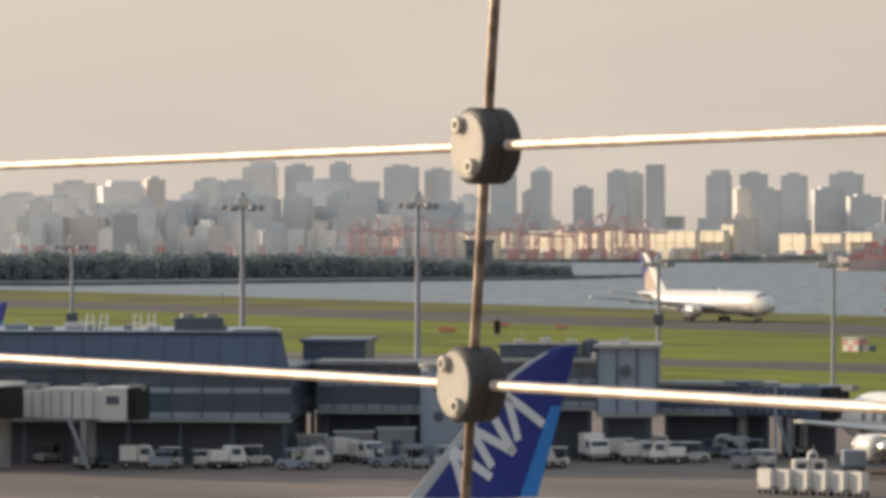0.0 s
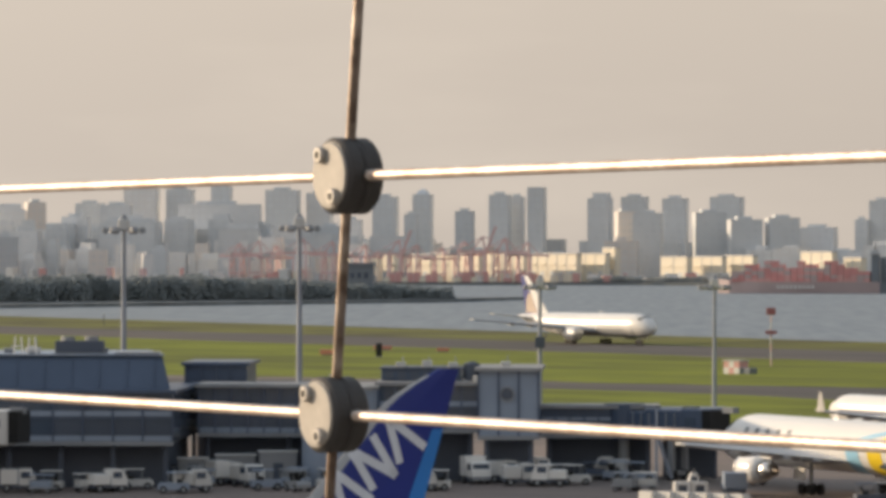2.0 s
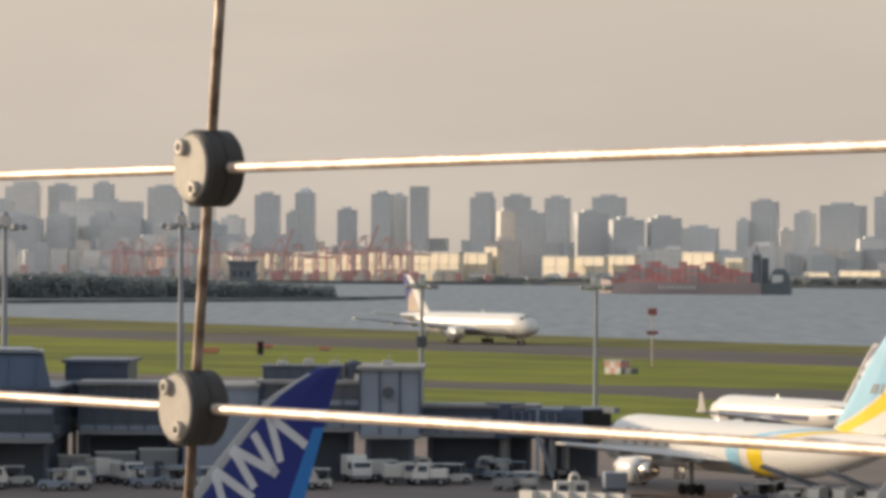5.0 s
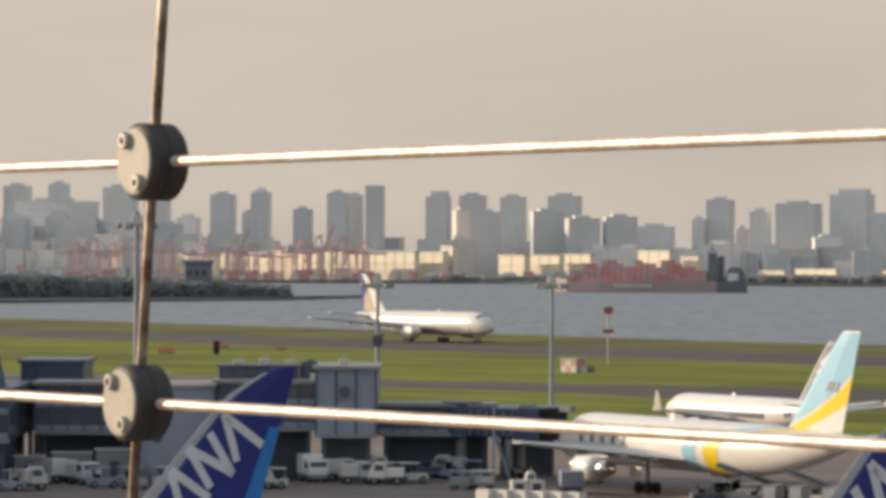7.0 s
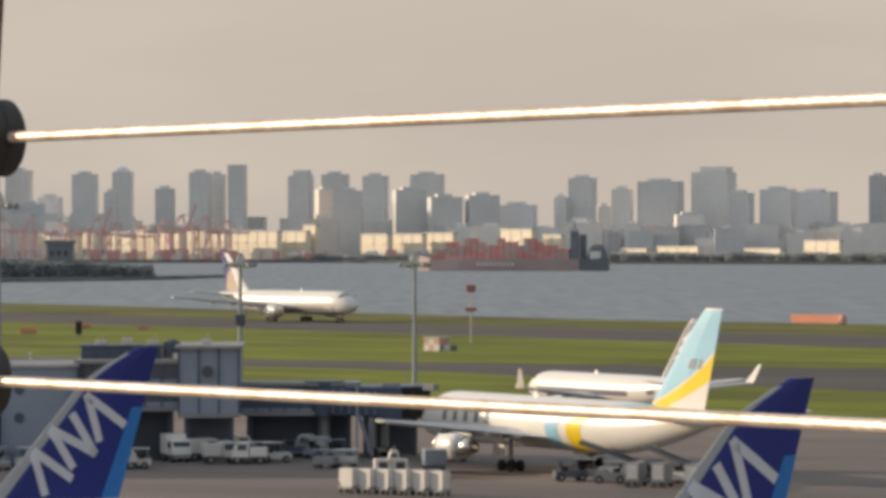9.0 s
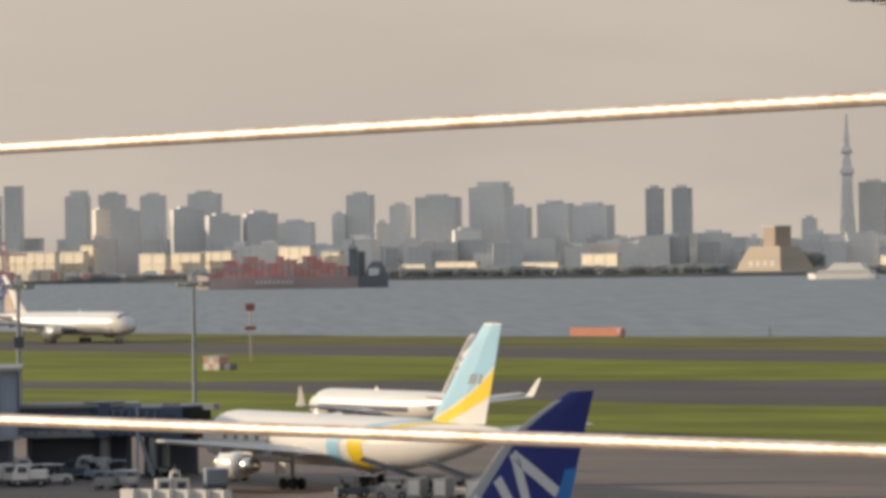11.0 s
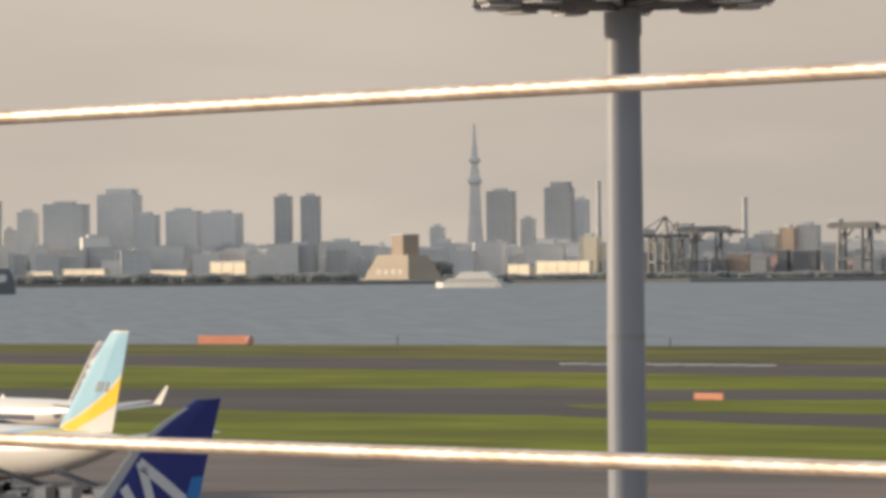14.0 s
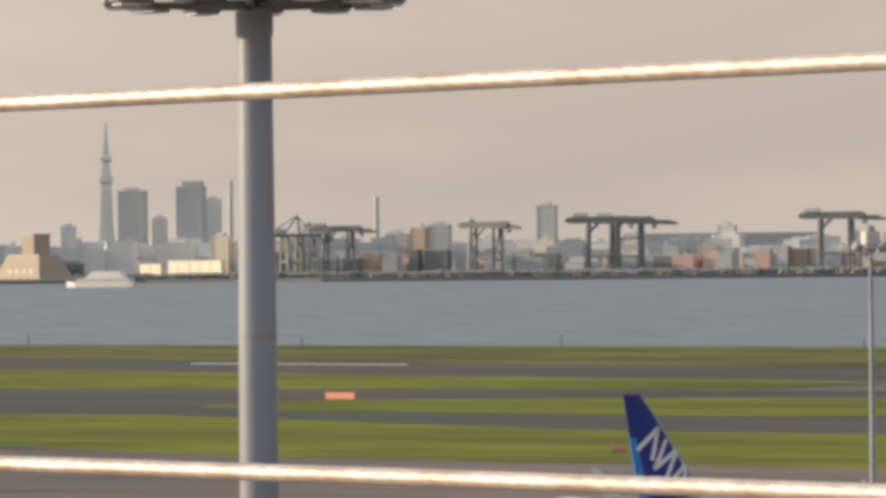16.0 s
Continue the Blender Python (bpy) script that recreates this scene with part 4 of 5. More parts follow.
def low_crane(bearing, far, s, turn=-12.0, reach=1.0):
    """A low-profile crane: four portal legs and a deep level girder with a sliding boom."""
    g = thing("container_crane", spot(bearing, far, 1.2, turn), "dark grey low-profile container crane with a level boom", "crane", "harbour cranes")
    for x in (-14, 14):
        for y in (-9, 9):
            part("leg", add_beam(bmesh.new(), (x * s, y * s, 0), (x * 0.92 * s, y * 0.7 * s, 46 * s), 2.4 * s), M["crane"], g)
        part("sill_beam", add_beam(bmesh.new(), (x * s, -9 * s, 14 * s), (x * s, 9 * s, 14 * s), 2.0 * s), M["crane"], g)
        part("brace", add_beam(bmesh.new(), (x * s, -8 * s, 16 * s), (x * s, 6 * s, 44 * s), 1.4 * s), M["crane"], g)
    for y in (-9, 9):
        part("portal_beam", add_beam(bmesh.new(), (-14 * s, y * s, 15 * s), (14 * s, y * s, 15 * s), 2.0 * s), M["crane"], g)
        part("brace", add_beam(bmesh.new(), (-13.5 * s, y * 0.8 * s, 36 * s), (-4 * s, y * 0.72 * s, 45 * s), 1.2 * s), M["crane"], g)
    part("girder", loft([[(x, -4 * s, z0), (x, 4 * s, z0), (x, 4 * s, z1), (x, -4 * s, z1)] for x, z0, z1 in ((-40 * s * reach, 46.5 * s, 49 * s), (-34 * s * reach, 45 * s, 51 * s), (22 * s, 45 * s, 51.5 * s), (26 * s, 46.5 * s, 50 * s))]), M["crane"], g)
    part("boom", loft([[(x, -2.6 * s, z0), (x, 2.6 * s, z0), (x, 2.6 * s, z1), (x, -2.6 * s, z1)] for x, z0, z1 in ((18 * s, 44.5 * s, 48.5 * s), (46 * s * reach, 43.5 * s, 48 * s), (56 * s * reach, 43.5 * s, 45.5 * s))]), M["crane"], g, "sliding boom")
    part("machine_house", box(-26 * s, -14 * s, -5 * s, 5 * s, 51 * s, 54.5 * s), M["f_mid"], g)
    part("operator_cab", box(24 * s, 28 * s, -2 * s, 2 * s, 40 * s, 44 * s), M["offwhite"], g)
    part("stair_tower", box(12.5 * s, 15 * s, 9.2 * s, 11.4 * s, 0, 44 * s), M["f_mid"], g)


for b, s, turn, reach in ((13.50, 0.95, -20, 0.75), (15.50, 1.0, -28, 0.7), (17.10, 1.08, -8, 0.85), (17.42, 1.07, -10, 0.85), (20.25, 1.12, -10, 0.8)):
    low_crane(b, 4120, s, turn, reach)
gantry(12.88, 4120, 0.95, "crane", 30, False, "dark grey container crane with apex frame")
gantry(13.05, 4140, 0.85, "crane", -30, False, "dark grey container crane with apex frame")
part_row = random.Random(5)
for k in range(84):
    b = 12.3 + 8.9 * (k + part_row.random()) / 84
    t = thing("harbour_shed", spot(b, part_row.uniform(4150, 4260), 1.2, -16), "low weathered harbour shed by the quay", "shed", "harbour sheds")
    w, h = part_row.uniform(9, 30), part_row.uniform(7, 25)
    part("wall", box(-w / 2, w / 2, 0, 16, 0, h), M[part_row.choice(("f_mid", "pale_rust", "f_dark", "f_dark", "cranepink", "f_dark", "crane", "f_warm"))], t)
    part("roof", slab([(-w / 2 - 0.4, -0.4), (w / 2 + 0.4, -0.4), (w / 2 + 0.4, 16.4), (-w / 2 - 0.4, 16.4)], h, h + 0.8), M["f_mid"], t)


# container ship
ship = thing("container_ship", spot(2.82, 3150, WATER, -4), "red container ship laden with stacked boxes, moored in the bay", "ship")
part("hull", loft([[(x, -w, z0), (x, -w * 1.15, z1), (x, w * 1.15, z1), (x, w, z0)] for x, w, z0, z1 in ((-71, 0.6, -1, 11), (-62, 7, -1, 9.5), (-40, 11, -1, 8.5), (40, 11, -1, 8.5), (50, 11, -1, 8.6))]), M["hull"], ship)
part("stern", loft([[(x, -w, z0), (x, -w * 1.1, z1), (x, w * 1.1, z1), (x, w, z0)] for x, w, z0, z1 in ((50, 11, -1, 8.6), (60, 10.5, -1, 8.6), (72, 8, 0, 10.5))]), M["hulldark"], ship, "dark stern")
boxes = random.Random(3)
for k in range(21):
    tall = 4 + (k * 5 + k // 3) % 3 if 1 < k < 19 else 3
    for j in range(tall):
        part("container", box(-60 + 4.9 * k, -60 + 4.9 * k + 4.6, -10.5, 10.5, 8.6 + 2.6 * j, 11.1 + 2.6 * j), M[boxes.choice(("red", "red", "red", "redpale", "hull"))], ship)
part("bridge", box(43.5, 49, -10, 10, 8.6, 29), M["hulldark"], ship, "dark bridge house")
part("bridge_wing", box(43.2, 48.5, -13, 13, 29.01, 32), M["f_dark"], ship)
part("funnel", box(50, 55, -3, 3, 8.6, 27), M["hulldark"], ship)
part("stern_house", loft([[(a, -8, z), (c, -8, z), (c, 8, z), (a, 8, z)] for a, c, z in ((55.5, 71, 8.6), (57, 70, 15), (60, 67, 19))]), M["hulldark"], ship, "dark superstructure over the stern")
part("deck_house", box(58, 66, -9.6, -8.6, 8.7, 14.5), M["white"], ship, "white box aft")
part("mast", rod((46, 0, 32), (46, 0, 38), 0.9, 0.4), M["crane"], ship)
for k in range(9):
    part("hull_mark", box(-26 + 3.2 * k, -24.3 + 3.2 * k, -12.6, -11.5, 3.5, 6.0), M["white"], ship, "pale bar of the hull's name")

# ferry
ferry = thing("ferry", spot(10.3, 3300, WATER, -28), "white passenger ferry with stepped decks", "boat")
part("hull", loft([[(x, -w, -0.5), (x, -w * 1.1, z), (x, w * 1.1, z), (x, w, -0.5)] for x, w, z in ((-31, 0.5, 4.8), (-22, 4, 4.0), (24, 5, 3.6), (30, 4.5, 3.8))]), M["white"], ferry)
part("main_deck", loft([[(a, -4.6, z), (b, -4.6, z), (b, 4.6, z), (a, 4.6, z)] for a, b, z in ((-23, 27, 3.6), (-18, 25, 7.4))]), M["offwhite"], ferry)
part("upper_deck", loft([[(a, -4, z), (b, -4, z), (b, 4, z), (a, 4, z)] for a, b, z in ((-13, 21, 7.4), (-6, 17, 12.5))]), M["white"], ferry)
part("window_band", box(-16, 22, -4.75, -4.2, 5.0, 6.0), M["f_dark"], ferry)


# ---- woods along the shores ----
def woods(name, centres, size, paint, label, seed, count=40, mass=1.0):
    """A belt of crowns: each a ragged clump of small leaf masses."""
    rnd = random.Random(seed)
    verts, faces = [], []
    base = bmesh.new()
    bmesh.ops.create_icosphere(base, subdivisions=1, radius=1.0)
    shape = [v.co.copy() for v in base.verts]
    tris = [[v.index for v in f.verts] for f in base.faces]
    base.free()
    for x, y, z, high in centres:
        for _ in range(count):
            r = mass * size * rnd.uniform(0.16, 0.38)
            ox, oy, oz = rnd.uniform(-1, 1) * size * 1.3, rnd.uniform(-1, 1) * size, high * rnd.uniform(0.03, 0.95)
            n = len(verts)
            for p in shape:
                k = r * rnd.uniform(0.7, 1.3)
                verts.append((x + ox + p.x * k, y + oy + p.y * k, z + oz + p.z * k * 0.85))
            faces += [[n + i for i in t] for t in tris]
    me = bpy.data.meshes.new(name)
    me.from_pydata(verts, [], faces)
    me.materials.append(M[paint])
    me.shade_smooth()
    return tagged(new(name, me), label, "trees", "", "stuff")


def belt(b0, b1, d0, d1, count, high, seed, fall=0.0):
    rnd = random.Random(seed)
    out = []
    for k in range(count):
        b = b0 + (b1 - b0) * (k + rnd.random()) / count
        d = d0 + (d1 - d0) * (b - b0) / (b1 - b0) + rnd.uniform(0, 60)
        swell = 0.82 + 0.22 * noise.noise((b * 2.1, seed, 0))
        ease = 1 - fall * max(0.0, (b - b0) / (b1 - b0) - 0.62) / 0.38
        out.append((d * math.sin(radians(b)), d * math.cos(radians(b)), 0.2, high * swell * ease * rnd.uniform(0.82, 1.1)))
    return out


# crowns take the haze-grey leaf colours
woods("woods", belt(-12.0, -2.15, 2095, 2470, 640, 17.0, 1, 0.5), 3.8, "leaf", "dense woodland on the point, coloured haze grey", 1, 80, 0.66)
woods("hazy_shore_trees", belt(4.0, 8.7, 3995, 3850, 460, 10.5, 2), 3.6, "farleaf", "belt of hazy dark trees behind the sea wall", 2)
woods("hazy_shore_trees", belt(9.35, 10.0, 4170, 4160, 90, 22.0, 3), 4.0, "farleaf", "rounded dark clump of trees on the shore", 3)
woods("hazy_shore_trees", belt(10.0, 21.5, 3830, 3630, 640, 7.5, 4), 3.4, "farleaf", "low trees and scrub along the harbour bank", 4)
woods("hazy_shore_trees", belt(-0.2, 3.6, 4200, 4215, 260, 7.5, 5), 3.4, "farleaf", "low scrub along the quay", 5)


point_house = thing("pump_house", spot(-3.33, 2440, 0.3, -6), "dark square pump house among the trees of the point", "building")
part("wall", box(-7.4, 7.4, 0, 10, 0, 19.4), M["hulldark"], point_house)
part("roof", box(-8.6, 8.4, -0.8, 10.8, 19.4, 21.2), M["hulldark"], point_house)
for k in range(3):
    part("window", box(-5.6 + 4 * k, -3.2 + 4 * k, -0.12, 0.1, 12, 15.4), M["glass"], point_house)


# ---- terminal pier ----
def wall_block(name, x0, x1, y0, y1, z0, z1, paint, label, bays, storeys=1, roof="rooflead"):
    """A glazed stretch of the pier with mullions, a sill, a roof edge and undercroft columns."""
    t = thing(name, pose((x0 + x1) / 2, y0, 0), label, "terminal", "terminal pier")
    w, d = (x1 - x0) / 2, y1 - y0
    part("wall", box(-w, w, 0, d, z0, z1), M[paint], t)
    if roof:
        part("roof", box(-w - 0.4, w + 0.4, -0.5, d + 0.4, z1, z1 + 0.35), M[roof], t)
    part("sill", box(-w - 0.1, w + 0.1, -0.28, -0.004, z0 - 0.25, z0 + 0.15), M["grey"], t)
    for k in range(bays + 1):
        x = -w + 2 * w * k / bays
        part("mullion", box(x - 0.09, x + 0.09, -0.16, -0.004, z0 + 0.16, z1 - 0.02), M["rooflead"], t)
    for k in range(1, storeys + 1):
        z = z0 + (z1 - z0) * k / (storeys + 1)
        part("transom", box(-w, w, -0.12, -0.005, z - 0.07, z + 0.07), M["rooflead"], t)
    for k in range(storeys + 1):
        z = z0 + (z1 - z0) * k / (storeys + 1)
        part("spandrel", box(-w + 0.05, w - 0.05, -0.07, -0.004, z + 0.18, z + 0.18 + 0.22 * (z1 - z0) / (storeys + 1)), M["panel"], t)
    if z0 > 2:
        # a solid dark block and dark columns paint the shade under the pier
        part("undercroft", box(-w + 1, w - 1, 3.0, d, 0, z0 - 0.26), M["dark"], t, "solid block in shade colour filling the undercroft")
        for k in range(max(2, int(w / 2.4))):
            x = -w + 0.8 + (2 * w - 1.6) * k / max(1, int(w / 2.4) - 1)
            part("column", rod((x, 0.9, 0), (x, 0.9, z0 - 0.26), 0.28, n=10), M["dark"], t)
    return t


wall_block("terminal_pier", -96, -42.6, 414.5, 440, 4.5, 9.4, "glass", "two-storey blue glazed airport pier with dark undercroft", 18)
up = thing("terminal_roof_storey", pose(-70, 417, 0), "dark blue sloping upper storey of the pier", "terminal", "terminal pier")
part("wall", loft([[(x, 0, 9.75), (x - t, 1.6, 12.9), (x - t - s, 22, 13.0), (x - s, 22, 9.4)] for x, t, s in ((-27, 0, 0), (24.0, 0, 2.5), (26.9, 0.9, 4.0))]), M["rooflead"], up)
part("roof_edge", loft([[(-27.2, 1.3, z), (26.2, 1.3, z), (22.4, 22.2, z), (-27.2, 22.2, z)] for z in (13.02, 13.18)]), M["panel"], up, "pale roof edge")
for k in range(20):
    part("rib", add_beam(bmesh.new(), (-27 + 2.75 * k, -0.03, 9.8), (-27 + 2.75 * k, 1.58, 12.88), 0.14), M["rooflead"], up)
clutter = random.Random(8)
for k in range(16):
    x = -95 + 2.9 * k + clutter.uniform(-0.6, 0.6)
    v = thing("roof_vent", pose(x, 421 + clutter.uniform(0, 5), 13.18), "small metal ventilation unit on the pier roof", "vent", "roof units")
    w, h = clutter.uniform(0.3, 1.3), clutter.uniform(0.3, 1.1)
    part("case", box(-w, w, -0.5, 0.5, 0.12, h, 0.05), M[("grey", "offwhite", "panel")[k % 3]], v)
    part("foot", box(-w * 0.9, w * 0.9, -0.4, 0.4, 0, 0.12), M["dark"], v)
    part("pipe", rod((w * 0.4, 0, h), (w * 0.4, 0, h + clutter.uniform(0.2, 0.9)), 0.06), M["galv"], v)
wall_block("pier_link", -44.0, -37.6, 441, 454, 5.0, 11.5, "rooflead", "dark blue-grey link building of the pier", 4, 1, "rooflead")
wall_block("pier_low_wing", -41.6, -23.2, 431, 440, 4.7, 9.5, "glass", "low glazed wing with a pale flat roof", 11, 1, "concrete")
wall_block("pier_low_wing", -23.0, -12.9, 429, 446, 5.2, 9.8, "glass", "glazed gate lounge with dark undercroft", 6, 1, "concrete")
attic = thing("lounge_attic", pose(-18.0, 433, 10.15), "dark set-back plant storey on the gate lounge", "terminal", "terminal pier")
part("wall", box(-5.0, 3.2, 0, 9, 0, 1.25, 0.06), M["rooflead"], attic)
part("roof", box(-5.2, 3.4, -0.2, 9.2, 1.25, 1.4), M["dark"], attic)
for k in range(6):
    part("louvre", box(-4.6 + 1.3 * k, -3.7 + 1.3 * k, -0.05, 0.02, 0.2, 1.0), M["dark"], attic)
tank = thing("water_tank", pose(-13.7, 434, 10.15), "dark round water tank on the lounge roof", "tank")
part("shell", rod((0, 0, 0.15), (0, 0, 1.75), 0.85, n=24), M["dark"], tank)
part("lid", rod((0, 0, 1.75), (0, 0, 2.0), 0.85, 0.3, 24), M["dark"], tank)
part("stand", box(-0.7, 0.7, -0.7, 0.7, 0, 0.15), M["grey"], tank)
wall_block("lounge_block", -12.8, -6.7, 427.5, 444, 4.6, 11.3, "panel", "pale blue clad stair block with a round window", 3, 0, "concrete")
port = thing("round_window", pose(-9.9, 427.3, 9.0), "dark round window in pale cladding", "window")
part("glass", rod((0, 0.18, 0), (0, 0.02, 0), 0.62, n=24), M["glass"], port)
part("window_frame", hoop(0.68, 0.14, 0.05, 24, True), M["grey"], port)
part("bracket", box(-0.3, 0.3, 0.1, 0.25, -0.3, 0.3), M["grey"], port)
for k in range(5):
    v = thing("roof_vent", pose(-21 + 2.7 * k, 434 if k < 3 else 429.8 if k < 4 else 434, 11.55 if k < 3 else 10.15 if k < 4 else 11.66), "small pale unit on the lounge roof", "vent", "roof units")
    part("case", box(-0.5, 0.5, -0.4, 0.4, 0, 0.5 + 0.2 * (k % 2), 0.04), M["offwhite"], v)
    part("pipe", rod((0.2, 0, 0.5), (0.2, 0, 1.1), 0.05), M["galv"], v)
wall_block("gate_corridor", -6.6, 5.3, 437, 443, 4.4, 7.2, "rooflead", "raised blue glazed gate corridor on columns", 8, 1, "concrete")
wall_block("gate_corridor", 5.5, 12.2, 437.5, 442.5, 4.4, 6.9, "dark", "raised dark end of the gate corridor", 3, 1, "rooflead")
pole = thing("service_pole", pose(5.2, 425, 0), "slim grey service pole before the gate corridor", "pole")
part("shaft", rod((0, 0, 0), (0, 0, 7.6), 0.17, 0.12, 10), M["galv"], pole)
part("base_plate", rod((0, 0, 0), (0, 0, 0.12), 0.34, n=10), M["grey"], pole)


# pale stair tower standing on the apron before the pier
def oval(w, d, z, n=36, power=3.0):
    """A rounded-square ring at height z."""
    out = []
    for k in range(n):
        c, q = math.cos(2 * math.pi * k / n), math.sin(2 * math.pi * k / n)
        out.append((math.copysign(abs(c) ** (2 / power), c) * w, math.copysign(abs(q) ** (2 / power), q) * d, z))
    return out


stair = thing("stair_tower", pose(-26.6, 422.6, 0), "pale round-cornered stair tower beside the glazed pier", "terminal", "terminal pier")
part("wall", loft([oval(3.75, 3.4, z) for z in (0, 9.6)]), M["panel"], stair, smooth=False)
part("roof", loft([oval(3.95, 3.6, z) for z in (9.6, 9.95)]), M["concrete"], stair)
for k in range(4):
    part("panel_joint", loft([oval(3.76, 3.41, z) for z in (2.3 * k + 1.2, 2.3 * k + 1.25)]), M["grey"], stair)
for z in (7.5, 4.7):
    part("window", rod((-1.75, -3.2, z), (-1.75, -3.46, z), 0.5, n=18), M["glass"], stair, "small dark oval window")
part("door", box(0.4, 1.5, -3.47, -3.2, 0.02, 2.1), M["grey"], stair)
part("canopy", box(0.1, 1.8, -4.2, -3.2, 2.3, 2.42), M["concrete"], stair)
# white pipe frames and a dark air unit on the pier roof
for x in (-63.4, -62.0, -58.6, -57.2):
    f = thing("pipe_frame", pose(x, 419.5, 13.18), "small white steel pipe frame on the pier roof", "frame", "roof units")
    for dx in (-0.45, 0.45):
        part("post", rod((dx, 0, 0), (dx * 0.6, 0, 1.7), 0.09, n=8), M["white"], f)
    part("crossbar", rod((-0.42, 0, 0.75), (0.42, 0, 0.75), 0.07, n=8), M["white"], f)
chiller = thing("air_unit", pose(-52.6, 421, 13.18), "dark grey air handling unit on the pier roof", "air unit", "roof units")
part("case", box(-2.4, 2.4, -1, 1, 0.1, 1.3, 0.06), M["dark"], chiller)
part("base", box(-2.6, 2.6, -1.1, 1.1, 0, 0.1), M["grey"], chiller)
for x in (-1.2, 1.2):
    part("fan_cowl", rod((x, 0, 1.3), (x, 0, 1.7), 0.7, n=16), M["grey"], chiller)
strip = thing("roof_walkway", pose(-46.6, 419.2, 13.2), "pale raised walkway plate on the pier roof", "walkway", "roof units")
part("plate", box(-2.4, 2.4, -0.4, 0.4, 0.12, 0.22), M["white"], strip)
part("batten", box(-2.2, 2.2, -0.1, 0.1, 0, 0.12), M["grey"], strip)
# dark box housings under the pier
for x, y, w, h in ((-33.0, 425, 1.9, 3.2), (-37.4, 426, 2.0, 2.8), (-41.4, 423, 1.5, 2.6)):
    hut_ = thing("equipment_housing", pose(x, y, 0, 0, 0, 6), "grey steel equipment housing by the pier", "housing", "pier housings")
    part("case", box(-w, w, -1.0, 1.0, 0.15, h, 0.06), M["grey"], hut_)
    part("plinth", box(-w - 0.1, w + 0.1, -1.1, 1.1, 0, 0.15), M["dark"], hut_)
    part("door", box(-0.5, 0.5, -1.04, -0.98, 0.25, 2.1), M["dark"], hut_)
    part("roof", box(-w - 0.12, w + 0.12, -1.12, 1.12, h, h + 0.1), M["offwhite"], hut_)


def jet_bridge(x, y, turn, length, z=4.3, label="off-white telescopic boarding bridge with cab", paint="offwhite"):
    b = thing("boarding_bridge", pose(x, y, 0, 0, 0, turn), label, "boarding bridge", "boarding bridges")
    part("rotunda", rod((0, 0, z - 0.2), (0, 0, z + 3.4), 2.1, n=20), M[paint], b)
    part("rotunda_column", rod((0, 0, 0), (0, 0, z - 0.2), 0.6, n=12), M["grey"], b)
    for k, (a, c, s) in enumerate(((1.6, length * 0.62, 1.45), (length * 0.45, length, 1.65))):
        tun = part("tunnel", box(a, c, -s, s, z - 0.1 * k, z + 2.7 + 0.25 * k, 0.12), M[paint], b)
        for j in range(int((c - a) / 1.1)):
            part("rib", box(a + 0.6 + 1.1 * j, a + 0.72 + 1.1 * j, -s - 0.07, s + 0.07, z + 0.1, z + 2.6), M["grey"], tun)
    cab = part("cab", box(length, length + 2.8, -1.9, 1.9, z - 0.3, z + 3.1, 0.15), M[paint], b)
    part("cab_window", box(length + 0.7, length + 2.0, -1.96, -1.88, z + 1.4, z + 2.2), M["glass"], cab)
    bm = bmesh.new()
    for k in range(5):
        add_box(bm, length + 2.8 + 0.22 * k, length + 2.95 + 0.22 * k, -1.8 + 0.02 * k, 1.8 - 0.02 * k, z - 0.1, z + 3.0)
    part("bellows", bm, M["black"], cab, "black folding canopy")
    for s in (-1.1, 1.1):
        leg = part("drive_column", box(length * 0.82 - 0.3, length * 0.82 + 0.3, s - 0.25, s + 0.25, 0.9, z), M["grey"], b)
        part("wheel", rod((length * 0.82, s - 0.3, 0.55), (length * 0.82, s + 0.3, 0.55), 0.55, n=16), M["black"], leg)
    part("axle", box(length * 0.82 - 0.4, length * 0.82 + 0.4, -1.5, 1.5, 0.5, 0.95), M["grey"], b)
    part("roof_stair", add_beam(bmesh.new(), (length * 0.9, -2.0, 0.2), (length * 0.7, -2.0, z), 0.3), M["galv"], b)
    for k in range(3):
        part("roof_unit", box(3 + 5 * k, 4.4 + 5 * k, -0.5, 0.5, z + 2.7, z + 3.3), M["grey"], b)


jet_bridge(-70.0, 408.0, -12.0, 10.5, 5.0)
jet_bridge(-79.0, 405.0, -20.0, 8.0, 5.2)
jet_bridge(2.0, 438.5, -38.0, 8.6, 4.3, "dark blue-grey boarding bridge reaching a parked jet", "rooflead")


